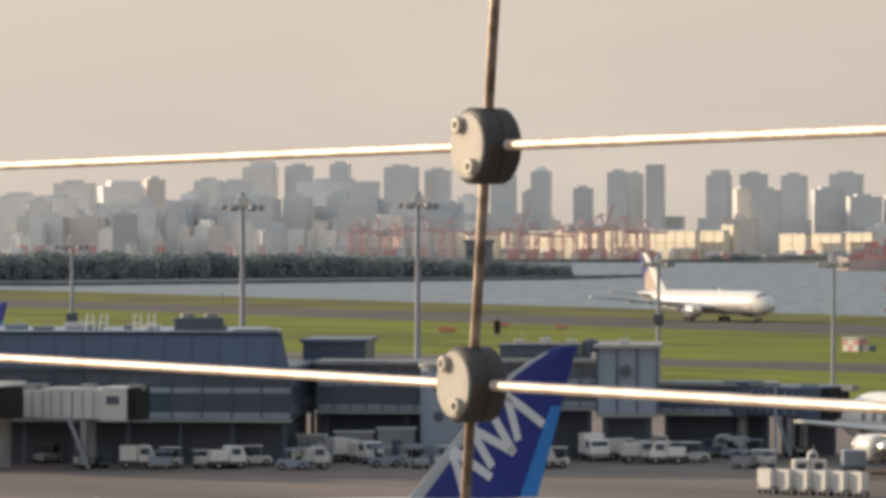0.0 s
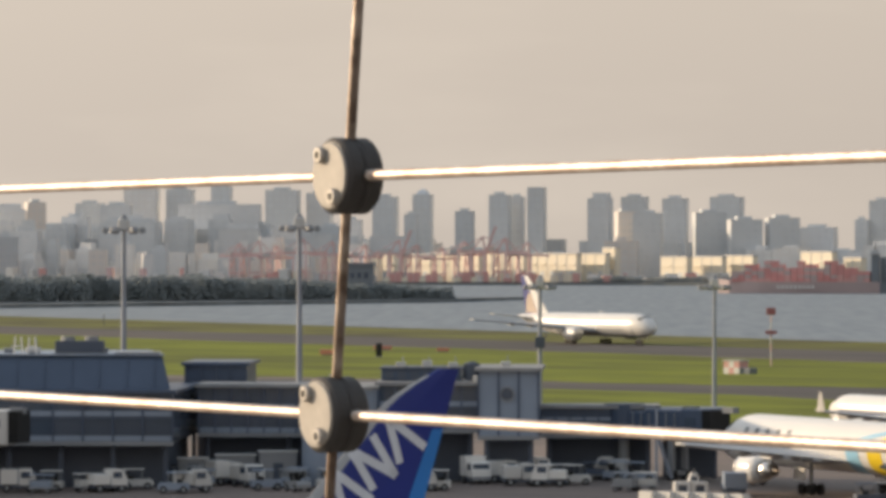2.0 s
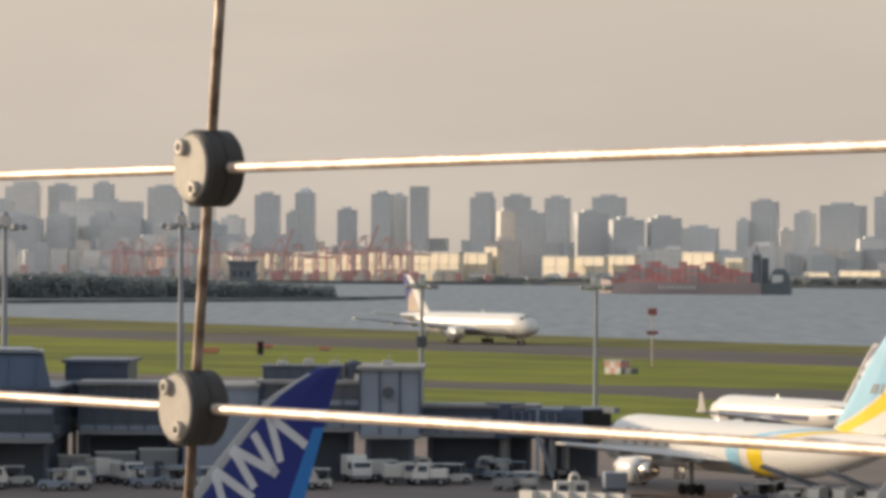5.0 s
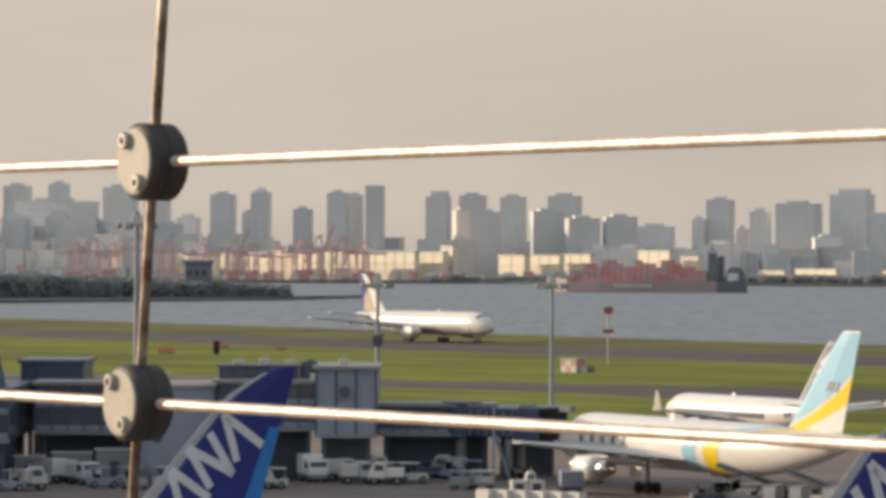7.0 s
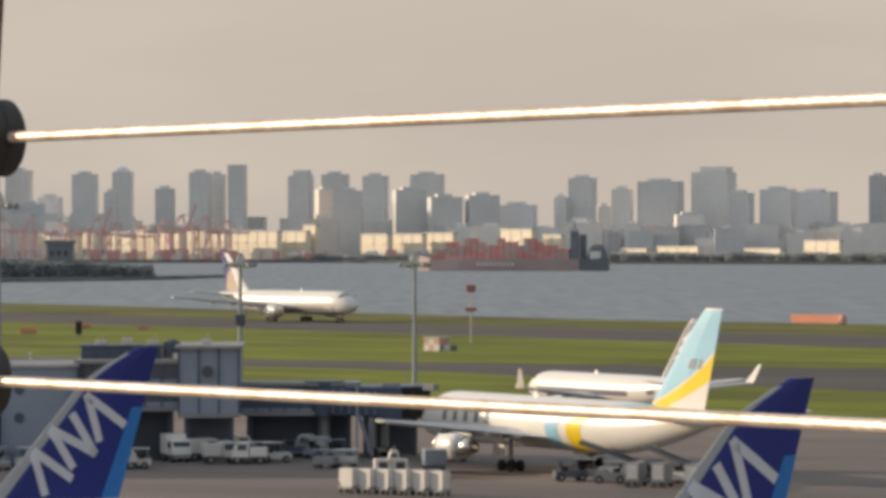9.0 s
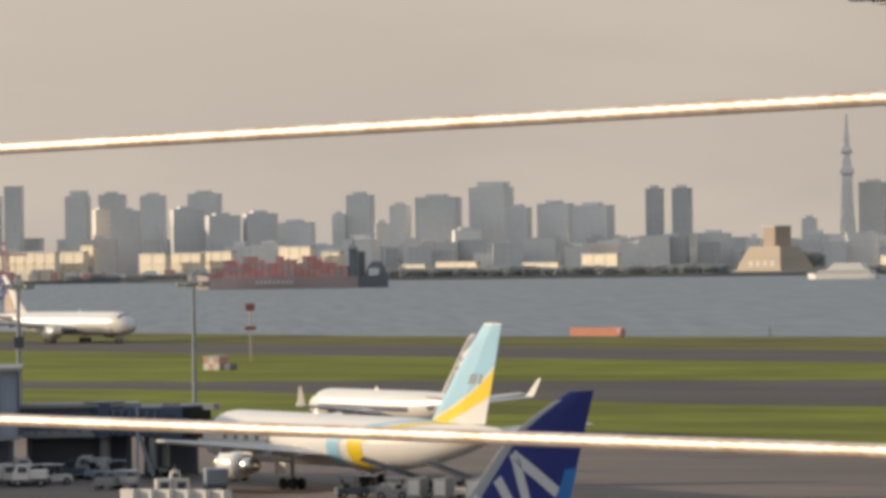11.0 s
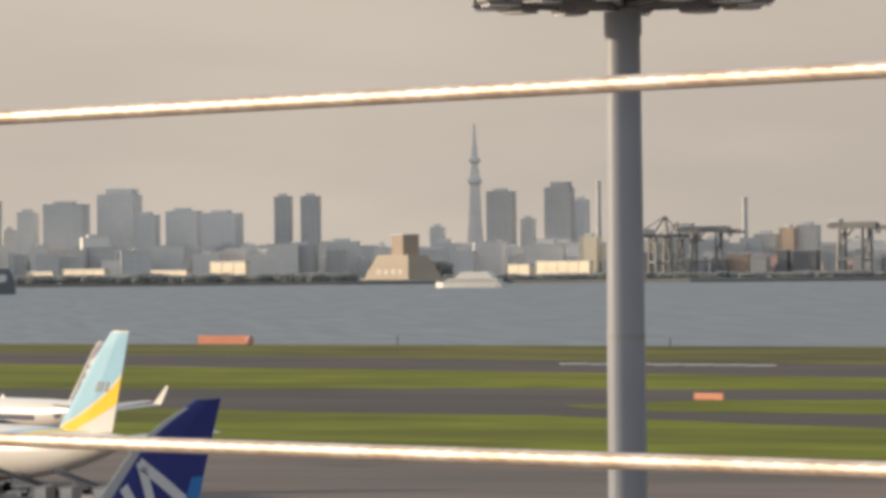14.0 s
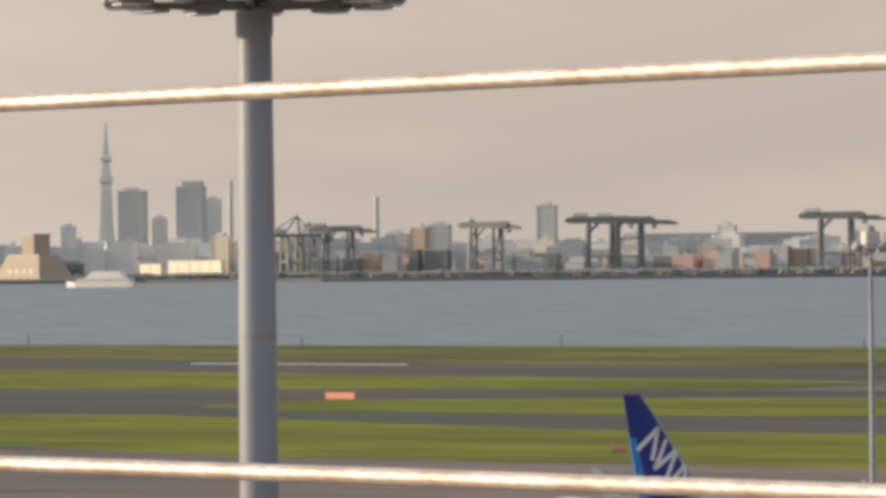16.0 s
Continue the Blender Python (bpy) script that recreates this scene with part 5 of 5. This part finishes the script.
# ---- floodlight masts ----
def flood_mast(x, y, top, label, r=0.36, box_at=None, span=2.1):
    m = thing("floodlight_mast", pose(x, y, 0), label, "floodlight mast", "apron masts")
    part("pole", rod((0, 0, 0), (0, 0, top - 1.2), r, r * 0.62, 12), M["galv"], m)
    part("base_plate", rod((0, 0, 0), (0, 0, 0.25), r * 2, n=12), M["grey"], m)
    part("head", box(-0.62, 0.62, -0.62, 0.62, top - 1.3, top, 0.1), M["offwhite"], m, "pale winch head")
    part("head_cap", rod((0, 0, top), (0, 0, top + 0.5), 0.5, 0.2, 10), M["grey"], m)
    for a in range(0, 360, 60):
        c, s = math.cos(radians(a + 10)), math.sin(radians(a + 10))
        arm = part("arm", add_beam(bmesh.new(), (0.4 * c, 0.4 * s, top - 1.1), (span * c, span * s, top - 1.25), 0.13), M["grey"], m)
        lamp = part("floodlight", box(-0.42, 0.42, -0.3, 0.3, -0.34, 0.3, 0.06), M["grey"], m, "grey floodlight", at=pose(span * c, span * s, top - 1.25, 25, 0, a - 80))
        part("lamp_glass", box(-0.34, 0.34, -0.34, -0.302, -0.26, 0.22), M["lamp"], lamp)
    if box_at:
        part("service_box", box(-0.75, 0.75, -0.6, 0.6, box_at - 0.8, box_at + 0.8, 0.06), M["dark"], m, "black box on the pole")
    return m


flood_mast(-92.2, 592.9, 22.4, "grey steel floodlight mast with a black box on its pole", 0.36, 11.0)
flood_mast(-54.6, 476.9, 27.2, "tall grey steel floodlight mast behind the pier", 0.40)
flood_mast(-36.2, 498.7, 27.6, "tall grey steel floodlight mast with spread lamps", 0.42)
flood_mast(-9.5, 616.9, 19.9, "grey floodlight mast with black boxes on its pole", 0.40, 10.6)
flood_mast(16.0, 616.8, 19.9, "slim grey floodlight mast on the grass edge", 0.36)
flood_mast(120.35, 318.0, 23.86, "grey steel floodlight mast with a white head", 0.25, None, 1.25)

near_mast = thing("high_mast", pose(13.82, 62.5, 0), "large grey tapered steel light mast with a lamp ring", "floodlight mast", "apron masts")
part("pole", rod((0, 0, 0), (0, 0, 21.25), 0.345, 0.29, 40), M["galv"], near_mast)
part("upper_pole", rod((0, 0, 21.25), (0, 0, 26.0), 0.29, 0.262, 40), M["galv"], near_mast)
part("flange", rod((0, 0, 21.22), (0, 0, 21.30), 0.292, n=40), M["grey"], near_mast)
part("collar", rod((0, 0, 25.82), (0, 0, 26.18), 0.285, n=40), M["galv"], near_mast)
for r in (0.6, 1.35, 2.0):
    part("lamp_ring", hoop(r, 0.09, 26.36), M["dark"], near_mast, "dark ring frame")
for k in range(12):
    a = 2 * math.pi * k / 12 + 0.2
    arm = part("spoke", add_beam(bmesh.new(), (0.25 * math.cos(a), 0.25 * math.sin(a), 26.30), (2.05 * math.cos(a), 2.05 * math.sin(a), 26.38), 0.10), M["grey"], near_mast)
    lamp = part("floodlight", box(-0.30, 0.30, -0.24, 0.24, -0.09, 0.28, 0.05), M["grey"], near_mast, "round-backed floodlight", at=pose(2.0 * math.cos(a), 2.0 * math.sin(a), 26.36, 0, 0, math.degrees(a)))
    part("lamp_glass", box(-0.24, 0.24, -0.18, 0.18, -0.12, -0.092), M["lamp"], lamp)
part("platform", rod((0, 0, 26.42), (0, 0, 26.47), 1.9, n=32), M["dark"], near_mast)


# ---- wire barrier of the viewing deck ----
FENCE = radians(-33.64)
U = Vector((math.sin(FENCE), math.cos(FENCE), 0))
CROSS = Vector((-0.1188, 2.1102, 22.5461))
barrier = thing("wire_barrier", Matrix.Translation(CROSS) @ U.to_track_quat("X", "Z").to_matrix().to_4x4(), "stranded steel wire barrier round the viewing deck", "barrier")


def strand(x0, x1, r, share, lay=0.06, upright=False):
    """One helical strand along x, or along z where upright; share: its place round the core."""
    bm = bmesh.new()
    steps, rows = int((x1 - x0) / lay * 9), []
    for i in range(steps + 1):
        x = x0 + (x1 - x0) * i / steps
        a = 2 * math.pi * (x / lay + share)
        cy, cz = 0.21 * r * math.cos(a), 0.21 * r * math.sin(a)
        row = []
        for j in range(7):
            c = 2 * math.pi * j / 7
            py, pz = cy + 0.80 * r * math.cos(c), cz + 0.80 * r * math.sin(c)
            row.append(bm.verts.new((pz, py, x) if upright else (x, py, pz - 0.0022 * x)))
        rows.append(row)
    for one, two in zip(rows, rows[1:]):
        for j in range(7):
            bm.faces.new((one[j], one[(j + 1) % 7], two[(j + 1) % 7], two[j]))
    return bm


for z in (0.0, -0.12):
    wire = part("horizontal_wire", rod((4.4, 0, -0.0097), (-2.9, 0, 0.0064), 0.0022), M["steel"], barrier, "bright stranded steel wire", at=pose(0, 0, z))
    for k in range(7):
        part("strand", strand(-1.15, 0.62, 0.0028, k / 7), M["steel"], wire, smooth=True)
# the upright leans a little along the barrier
LEAN = math.degrees(math.atan2(-0.0138, 0.12))
upright = part("upright_wire", rod((0, 0, -0.42), (0, 0, 0.56), 0.0021), M["rust"], barrier, "dull brown stranded upright wire", at=pose(0, 0, 0, 0, LEAN, 0))
for k in range(7):
    part("strand", strand(-0.42, 0.30, 0.0027, k / 7, upright=True), M["rust"], upright, smooth=True)
for x in (4.4, -2.9):
    post = part("post", box(x - 0.03, x + 0.03, -0.03, 0.03, -1.55, 0.6, 0.006), M["grey"], barrier)
    part("base_plate", box(x - 0.09, x + 0.09, -0.09, 0.09, -1.55, -1.53), M["grey"], post)
part("top_rail", rod((4.4, 0, 0.56), (-2.9, 0, 0.56), 0.024), M["grey"], barrier)
part("foot_rail", rod((4.4, 0, -0.42), (-2.9, 0, -0.42), 0.024), M["grey"], barrier)


def lathe(profile, n=36):
    return loft([[(r * math.cos(2 * math.pi * i / n), y, r * math.sin(2 * math.pi * i / n)) for i in range(n)] for y, r in profile])


for x, z in ((0.0, 0.0), (0.0138, -0.12)):
    body = part("clamp", lathe(((0.0005, 0.0182), (0.002, 0.0192), (0.0085, 0.0192), (0.0102, 0.0175), (0.0106, 0.0150))), M["clamp"], barrier, "round two-part grey alloy wire clamp", at=pose(x, 0, z))
    part("back_half", lathe(((-0.0106, 0.0150), (-0.0102, 0.0175), (-0.0085, 0.0192), (-0.002, 0.0192), (-0.0005, 0.0182))), M["clamp"], body)
    part("seam", rod((0, -0.0006, 0), (0, 0.0006, 0), 0.0186, n=32), M["clamp"], body)
    for bx, bz in ((0.0065, 0.0105), (-0.0065, -0.0105), (-0.0105, 0.0065), (0.0105, -0.0065)):
        if bx * bz > 0:
            b = part("bolt", lathe(((0.0110, 0.0042), (0.0140, 0.0042), (0.0146, 0.0034)), 16), M["bolt"], body, "bright bolt head", at=pose(bx, 0, bz))
            part("socket", rod((0, 0.0144, 0), (0, 0.0148, 0), 0.0021, n=6), M["black"], b)
    part("face_plate", lathe(((0.0104, 0.0168), (0.0112, 0.0166), (0.0116, 0.0160)), 32), M["plate"], body, "pale grey alloy face plate")
    for s in (1, -1):
        part("wire_boss", rod((s * 0.017, 0, 0), (s * 0.0212, 0, 0), 0.0038, 0.0032, 12), M["clamp"], body)
deck = solid("deck_floor", box(-3.2, 3.2, -2.5, 4.5, 20.6, 20.99), M["deck"], "grey boards of the viewing deck", "floor", "structure", at=pose(-0.9, 1.2, 0, 0, 0, 33.64))
solid("building_below", box(-2.9, 2.9, -2.3, 4.2, 0, 20.59), M["panel"], "plain terminal wall under the viewing deck", "wall", "structure", at=pose(-0.9, 1.2, 0, 0, 0, 33.64))


# ---- ramp vehicles ----
def wheels(parent, xs, y, r, w=0.22):
    for x in xs:
        for s in (-1, 1):
            tyre = part("wheel", rod((x, s * y - w / 2, r), (x, s * y + w / 2, r), r, n=14), M["black"], parent)
            part("hub", rod((x, s * (y + w / 2) - 0.02, r), (x, s * (y + w / 2) + 0.02, r), r * 0.5, n=10), M["grey"], tyre)


def box_truck(m, paint="offwhite", long=6.0, high=3.0, label="white ramp service truck", lift=0.0):
    t = thing("service_truck", m, label, "truck", "ramp vehicles")
    part("chassis", box(-long / 2, long / 2, -0.95, 0.95, 0.45, 0.75), M["dark"], t)
    cab = part("cab", loft([[(long / 2 - a, -1.0, z), (long / 2 - 1.7, -1.0, z), (long / 2 - 1.7, 1.0, z), (long / 2 - a, 1.0, z)] for a, z in ((0.0, 0.7), (0.05, 1.4), (0.45, 2.15), (0.6, 2.25))]), M[paint], t)
    part("windscreen", box(long / 2 - 0.38, long / 2 - 0.12, -0.85, 0.85, 1.45, 2.05), M["glass"], cab)
    for s in (-1, 1):
        part("side_window", box(long / 2 - 1.5, long / 2 - 0.6, s * 1.012 - 0.012, s * 1.012 + 0.012, 1.4, 2.0), M["glass"], cab)
    part("body", box(-long / 2, long / 2 - 1.8, -1.1, 1.1, 0.78 + lift, high + lift, 0.05), M[paint], t)
    if lift:
        for x in (-long * 0.35, long * 0.05):
            part("scissor", add_beam(bmesh.new(), (x - 0.8, 0, 0.7), (x + 0.8, 0, 0.8 + lift), 0.2), M["grey"], t)
    part("bumper", box(long / 2 - 0.05, long / 2 + 0.12, -0.95, 0.95, 0.4, 0.65), M["grey"], t)
    wheels(t, (-long * 0.32, long * 0.33), 0.85, 0.42)


def tug(m, paint="offwhite", label="low baggage tractor with open seat"):
    t = thing("baggage_tractor", m, label, "tractor", "ramp vehicles")
    part("body", loft([[(-1.5, -0.75, z), (b, -0.75, z), (b, 0.75, z), (-1.5, 0.75, z)] for b, z in ((1.55, 0.35), (1.6, 0.7), (1.4, 1.0))]), M[paint], t)
    part("seat", box(-0.9, -0.3, -0.5, 0.5, 1.0, 1.35, 0.05), M["black"], t)
    part("seat_back", box(-1.0, -0.86, -0.5, 0.5, 1.3, 1.75, 0.03), M["black"], t)
    for x in (-1.2, 0.5):
        for y in (-0.68, 0.68):
            part("post", rod((x, y, 0.95), (x, y, 1.95), 0.035, n=6), M["grey"], t)
    part("canopy", box(-1.35, 0.7, -0.78, 0.78, 1.95, 2.03, 0.02), M[paint], t)
    wheels(t, (-0.95, 1.0), 0.7, 0.36)


def dolly(m, paint="offwhite", label="pale aluminium cargo container on a wheeled dolly"):
    t = thing("cargo_container", m, label, "container", "container dolly train")
    part("frame", box(-0.75, 0.75, -1.25, 1.25, 0.42, 0.58), M["grey"], t)
    part("shell", loft([[(-0.58, -1.2, z), (0.58, -1.2, z), (0.58, y, z), (-0.58, y, z)] for z, y in ((0.6, 0.75), (1.05, 1.2), (2.2, 1.2))]), M[paint], t)
    part("door", box(-0.47, 0.47, -1.225, -1.19, 0.72, 2.08), M["white"], t)
    part("door_bar", box(-0.47, 0.47, -1.25, -1.226, 1.32, 1.4), M["bare"], t)
    for x in (-0.54, 0.54):
        part("corner_post", box(x - 0.05, x + 0.05, -1.24, -1.18, 0.6, 2.2), M["bare"], t)
    part("tow_bar", rod((0.75, 0, 0.45), (1.0, 0, 0.42), 0.04), M["grey"], t)
    wheels(t, (-0.45, 0.45), 1.0, 0.2, 0.12)


def belt_loader(m, label="belt loader with its conveyor raised to a hold"):
    t = thing("belt_loader", m, label, "loader", "ramp vehicles")
    part("body", box(-2.8, 2.4, -0.9, 0.9, 0.4, 1.05, 0.06), M["offwhite"], t)
    part("conveyor", add_box(bmesh.new(), -4.0, 4.2, -0.45, 0.45, -0.13, 0.13), M["dark"], t, at=pose(0.4, 0, 2.0, 0, -18, 0))
    part("conveyor_rail", add_box(bmesh.new(), -4.0, 4.2, -0.55, -0.46, -0.2, 0.25), M["grey"], t, at=pose(0.4, 0, 2.0, 0, -18, 0))
    part("strut", add_beam(bmesh.new(), (1.4, 0, 1.0), (2.4, 0, 2.6), 0.16), M["grey"], t)
    part("seat", box(-1.9, -1.4, -0.85, -0.35, 1.05, 1.6, 0.04), M["black"], t)
    wheels(t, (-1.9, 1.6), 0.8, 0.38)


# six pale containers in a train
for k in range(6):
    dolly(spot(0.60 + 0.246 * k, 372.5 - 0.9 * k, 0.0, 42) @ Matrix.Diagonal((0.8, 0.7, 1, 1)), label="pale aluminium cargo container on a wheeled dolly")
# along the pier front
for b, d, turn, kind, size in (
    (-8.60, 414, 10, "tug", 0), (-7.95, 412, 0, "truck", 3.4), (-7.55, 413, 170, "tug", 0), (-6.75, 411, 20, "truck", 2.4), (-6.35, 416, 5, "tug", 0),
    (-5.85, 409, 178, "tug", 0), (-5.60, 410, 10, "truck", 3.0), (-5.15, 424, 30, "truck", 3.9), (-4.85, 420, -60, "truck", 3.2), (-4.6, 414, 12, "tug", 0),
    (-3.25, 420, 15, "truck", 2.8), (-2.95, 414, 170, "tug", 0), (-2.55, 412, 14, "truck", 2.6), (-2.30, 413, 175, "tug", 0),
    (-1.75, 426, -70, "truck", 4.6), (-1.40, 428, 20, "truck", 3.4), (-1.15, 422, 10, "truck", 3.0), (-0.75, 421, 175, "truck", 2.2), (-0.40, 424, 5, "tug", 0), (-0.95, 434, 10, "truck", 3.8),
    (0.10, 436, 170, "truck", 3.0), (0.45, 430, 10, "tug", 0), (-4.2, 418, 160, "tug", 0), (-3.7, 416, 20, "tug", 0),
):
    if kind == "tug":
        tug(spot(b, d, 0, turn), "offwhite" if int(b * 100) % 3 else "panel")
    else:
        box_truck(spot(b, d, 0, turn), "white" if int(b * 100) % 2 else "offwhite", 3.5, 0.46 * size + 0.65, "off-white ramp truck parked by the pier")
# catering lift and gear by the jets
def cargo_loader(m):
    """A low self-driven loader: two arched side frames, a deck and a raised cab."""
    t = thing("cargo_loader", m, "white cargo loader with arched frames and a raised cab", "loader", "ramp vehicles")
    part("chassis", box(-2.9, 2.9, -1.2, 1.2, 0.45, 0.85, 0.04), M["white"], t)
    for x in (-1.55, 1.35):
        bm = bmesh.new()
        for dx in (-1.05, 1.05):
            add_box(bm, x + dx - 0.3, x + dx + 0.3, -1.3, 1.3, 0.8, 2.3)
        add_box(bm, x - 1.35, x + 1.35, -1.31, 1.31, 2.25, 2.75, 0.05)
        part("arched_frame", bm, M["white"], t)
        part("deck_well", box(x - 0.74, x + 0.74, -1.1, 1.1, 0.86, 2.24), M["dark"], t)
    cab = part("operator_cab", loft([[(a, -0.8, z), (c, -0.8, z), (c, 0.8, z), (a, 0.8, z)] for a, c, z in ((-0.5, 1.3, 2.76), (-0.3, 1.2, 3.7), (0.1, 0.9, 4.1))]), M["white"], t)
    part("windscreen", box(-0.1, 0.9, -0.84, -0.70, 3.0, 3.55), M["glass"], cab)
    part("mast", rod((0.5, 0, 4.1), (0.5, 0, 4.9), 0.07), M["grey"], t)
    wheels(t, (-2.2, 2.1), 1.05, 0.42)


cargo_loader(spot(1.17, 398, 0, 8) @ Matrix.Diagonal((0.56, 0.6, 0.62, 1)))
box_truck(spot(1.75, 405, 0, 95), "panel", 4.2, 2.3, "grey-blue ramp truck beneath the engine")
belt_loader(spot(4.35, 396, 0, 165))
belt_loader(spot(5.2, 386, 0, 150), "belt loader parked under the tail")
for b, d, turn in ((3.85, 392, 5), (4.15, 388, 175), (4.75, 390, 20), (5.0, 392, 160), (5.45, 384, 30), (5.7, 388, 10), (3.6, 391, 12)):
    tug(spot(b, d, 0, turn), "dark" if d % 4 else "grey", "small grey baggage tractor beneath the jet's tail")
for b, d in ((4.5, 383), (4.85, 382), (5.3, 380)):
    dolly(spot(b, d, 0, -20), "grey", "grey container on a dolly beside the jet")


# ---- airfield furniture ----
def marker_post(m, h, label):
    t = thing("beacon_post", m, label, "marker", "field markers")
    n = 7
    for k in range(n):
        part("band", rod((0, 0, h * k / n), (0, 0, h * (k + 1) / n), 0.17, n=10), M["cranepink" if k % 2 == 0 else "offwhite"], t)
    part("drum", box(-1.0, 1.0, -0.5, 0.5, h, h + 1.5, 0.08), M["maroon"], t, "dull red drum head")
    part("arm", box(-1.2, 1.2, -0.3, 0.3, h * 0.62, h * 0.62 + 0.8), M["maroon"], t)


marker_post(spot(2.25, 905), 11.0, "red and white banded beacon post on the grass")
hut = thing("field_hut", spot(1.80, 842, 0.05, -38), "small red and white chequered equipment hut", "hut")
for i in range(3):
    for j in range(2):
        part("panel", box(-2.4 + 1.3 * i, -1.1 + 1.3 * i, -1.5, 1.5, 1.25 * j, 1.25 + 1.25 * j), M["redpale" if (i + j) % 2 else "white"], hut)
part("roof", slab([(-2.6, -1.7), (1.7, -1.7), (1.7, 1.7), (-2.6, 1.7)], 2.5, 2.72), M["offwhite"], hut)
part("annex", box(1.52, 4.0, -1.2, 1.2, 0, 1.2, 0.06), M["hulldark"], hut, "dark low annex")
board = thing("blast_screen", spot(6.93, 1106, 0.0, -36), "long low orange screen at the runway end", "screen")
for k in range(8):
    part("panel", box(-8.0 + 2.0 * k, -6.06 + 2.0 * k, -0.2, 0.2, 0.4, 2.6), M["orange"], board)
    part("post", box(-7.1 + 2.0 * k, -6.9 + 2.0 * k, -0.15, 0.15, 0, 0.4), M["grey"], board)
part("end_drum", rod((8.0, 0, 1.3), (9.0, 0, 1.3), 1.3, n=14), M["redpale"], board)
part("foot", box(7.9, 9.0, -0.4, 0.4, 0, 0.3), M["grey"], board)
small = thing("orange_screen", spot(13.52, 645, 0.06, -38), "small pale orange marker board on the grass", "screen")
part("panel", box(-2.8, 2.8, -0.15, 0.15, 0.25, 1.25, 0.04), M["orange"], small)
for x in (-1.7, 1.7):
    part("post", box(x - 0.08, x + 0.08, -0.1, 0.1, 0, 0.25), M["grey"], small)
for b, d, w, h, paint in ((-3.02, 1060, 4.5, 1.0, "orange"), (-3.75, 1000, 4.2, 1.4, "orange"), (-2.2, 1040, 3.0, 0.9, "orange"), (17.3, 470, 1.8, 0.7, "orange")):
    s = thing("guidance_sign", spot(b, d, 0.06), "low orange guidance sign beside the taxiway", "sign", "taxiway signs")
    part("panel", box(-w / 2, w / 2, -0.15, 0.15, 0.2, h, 0.04), M[paint], s)
    part("legs", box(-w * 0.4, w * 0.4, -0.08, 0.08, 0, 0.2), M["grey"], s)
cab = thing("equipment_cabinet", spot(-3.07, 985, 0.06), "black equipment cabinet standing on the grass", "cabinet")
part("case", box(-0.7, 0.7, -0.6, 0.6, 0.2, 3.2, 0.05), M["black"], cab)
part("plinth", box(-0.9, 0.9, -0.8, 0.8, 0, 0.2), M["grey"], cab)
# painted bars at the runway end
for k in range(7):
    solid("runway_marking", box(-3.1, 3.1, -3.0, 3.0, 0, 0.03), M["white"], "faded white painted bar on the runway", "marking", "structure", at=spot(11.7 + 0.42 * k, 876 - 4.2 * k, 0.055, 0))

# more tractors, carts and crates along the pier front
busy = random.Random(21)


def cart(m, load, paint):
    t = thing("baggage_cart", m, "small covered baggage cart on the ramp", "cart", "ramp vehicles")
    part("bed", box(-1.2, 1.2, -0.7, 0.7, 0.42, 0.55), M["grey"], t)
    part("load", box(-1.05, 1.05, -0.6, 0.6, 0.56, 0.56 + load, 0.06), M[paint], t)
    for x in (-1.1, 1.1):
        for y in (-0.62, 0.62):
            part("post", rod((x, y, 0.5), (x, y, 1.75), 0.03, n=6), M["grey"], t)
    part("cover", box(-1.25, 1.25, -0.75, 0.75, 1.75, 1.82, 0.02), M[paint], t)
    wheels(t, (-0.75, 0.75), 0.6, 0.22, 0.12)


for k in range(36):
    b = -9.2 + 10.0 * (k + busy.random()) / 36
    d = busy.uniform(409, 428) if b < -6 else busy.uniform(410, 438)
    if -2.3 < b < -1.6:
        continue
    if k % 3 == 0:
        tug(spot(b, d, 0, busy.uniform(0, 360)), busy.choice(("panel", "grey", "offwhite")))
    else:
        cart(spot(b, d, 0, busy.uniform(-25, 25)), busy.uniform(0.4, 1.0), busy.choice(("panel", "grey", "offwhite", "rooflead")))
for b, d, h in ((16.53, 1000, 2.7), (20.63, 925, 2.7), (13.0, 1030, 2.2), (9.3, 1085, 2.4), (-0.8, 1240, 3.0), (-6.8, 1480, 3.4)):
    post = thing("shore_light", spot(b, d, 0.03), "slim dark light post at the water's edge", "light post", "shore lights")
    part("pole", rod((0, 0, 0), (0, 0, h), 0.16, 0.12), M["dark"], post)
    part("lamp", box(-0.3, 0.3, -0.3, 0.3, h, h + 0.45, 0.05), M["offwhite"], post)
for b, d, h in ((-3.72, 640, 5.0), (-1.3, 560, 4.0)):
    post = thing("lamp_post", spot(b, d, 0.0), "slim pale lamp post by the grass", "light post", "shore lights")
    part("pole", rod((0, 0, 0), (0, 0, h), 0.12, 0.08), M["offwhite"], post)
    part("lamp", box(-0.25, 0.25, -0.2, 0.2, h, h + 0.3, 0.04), M["offwhite"], post)
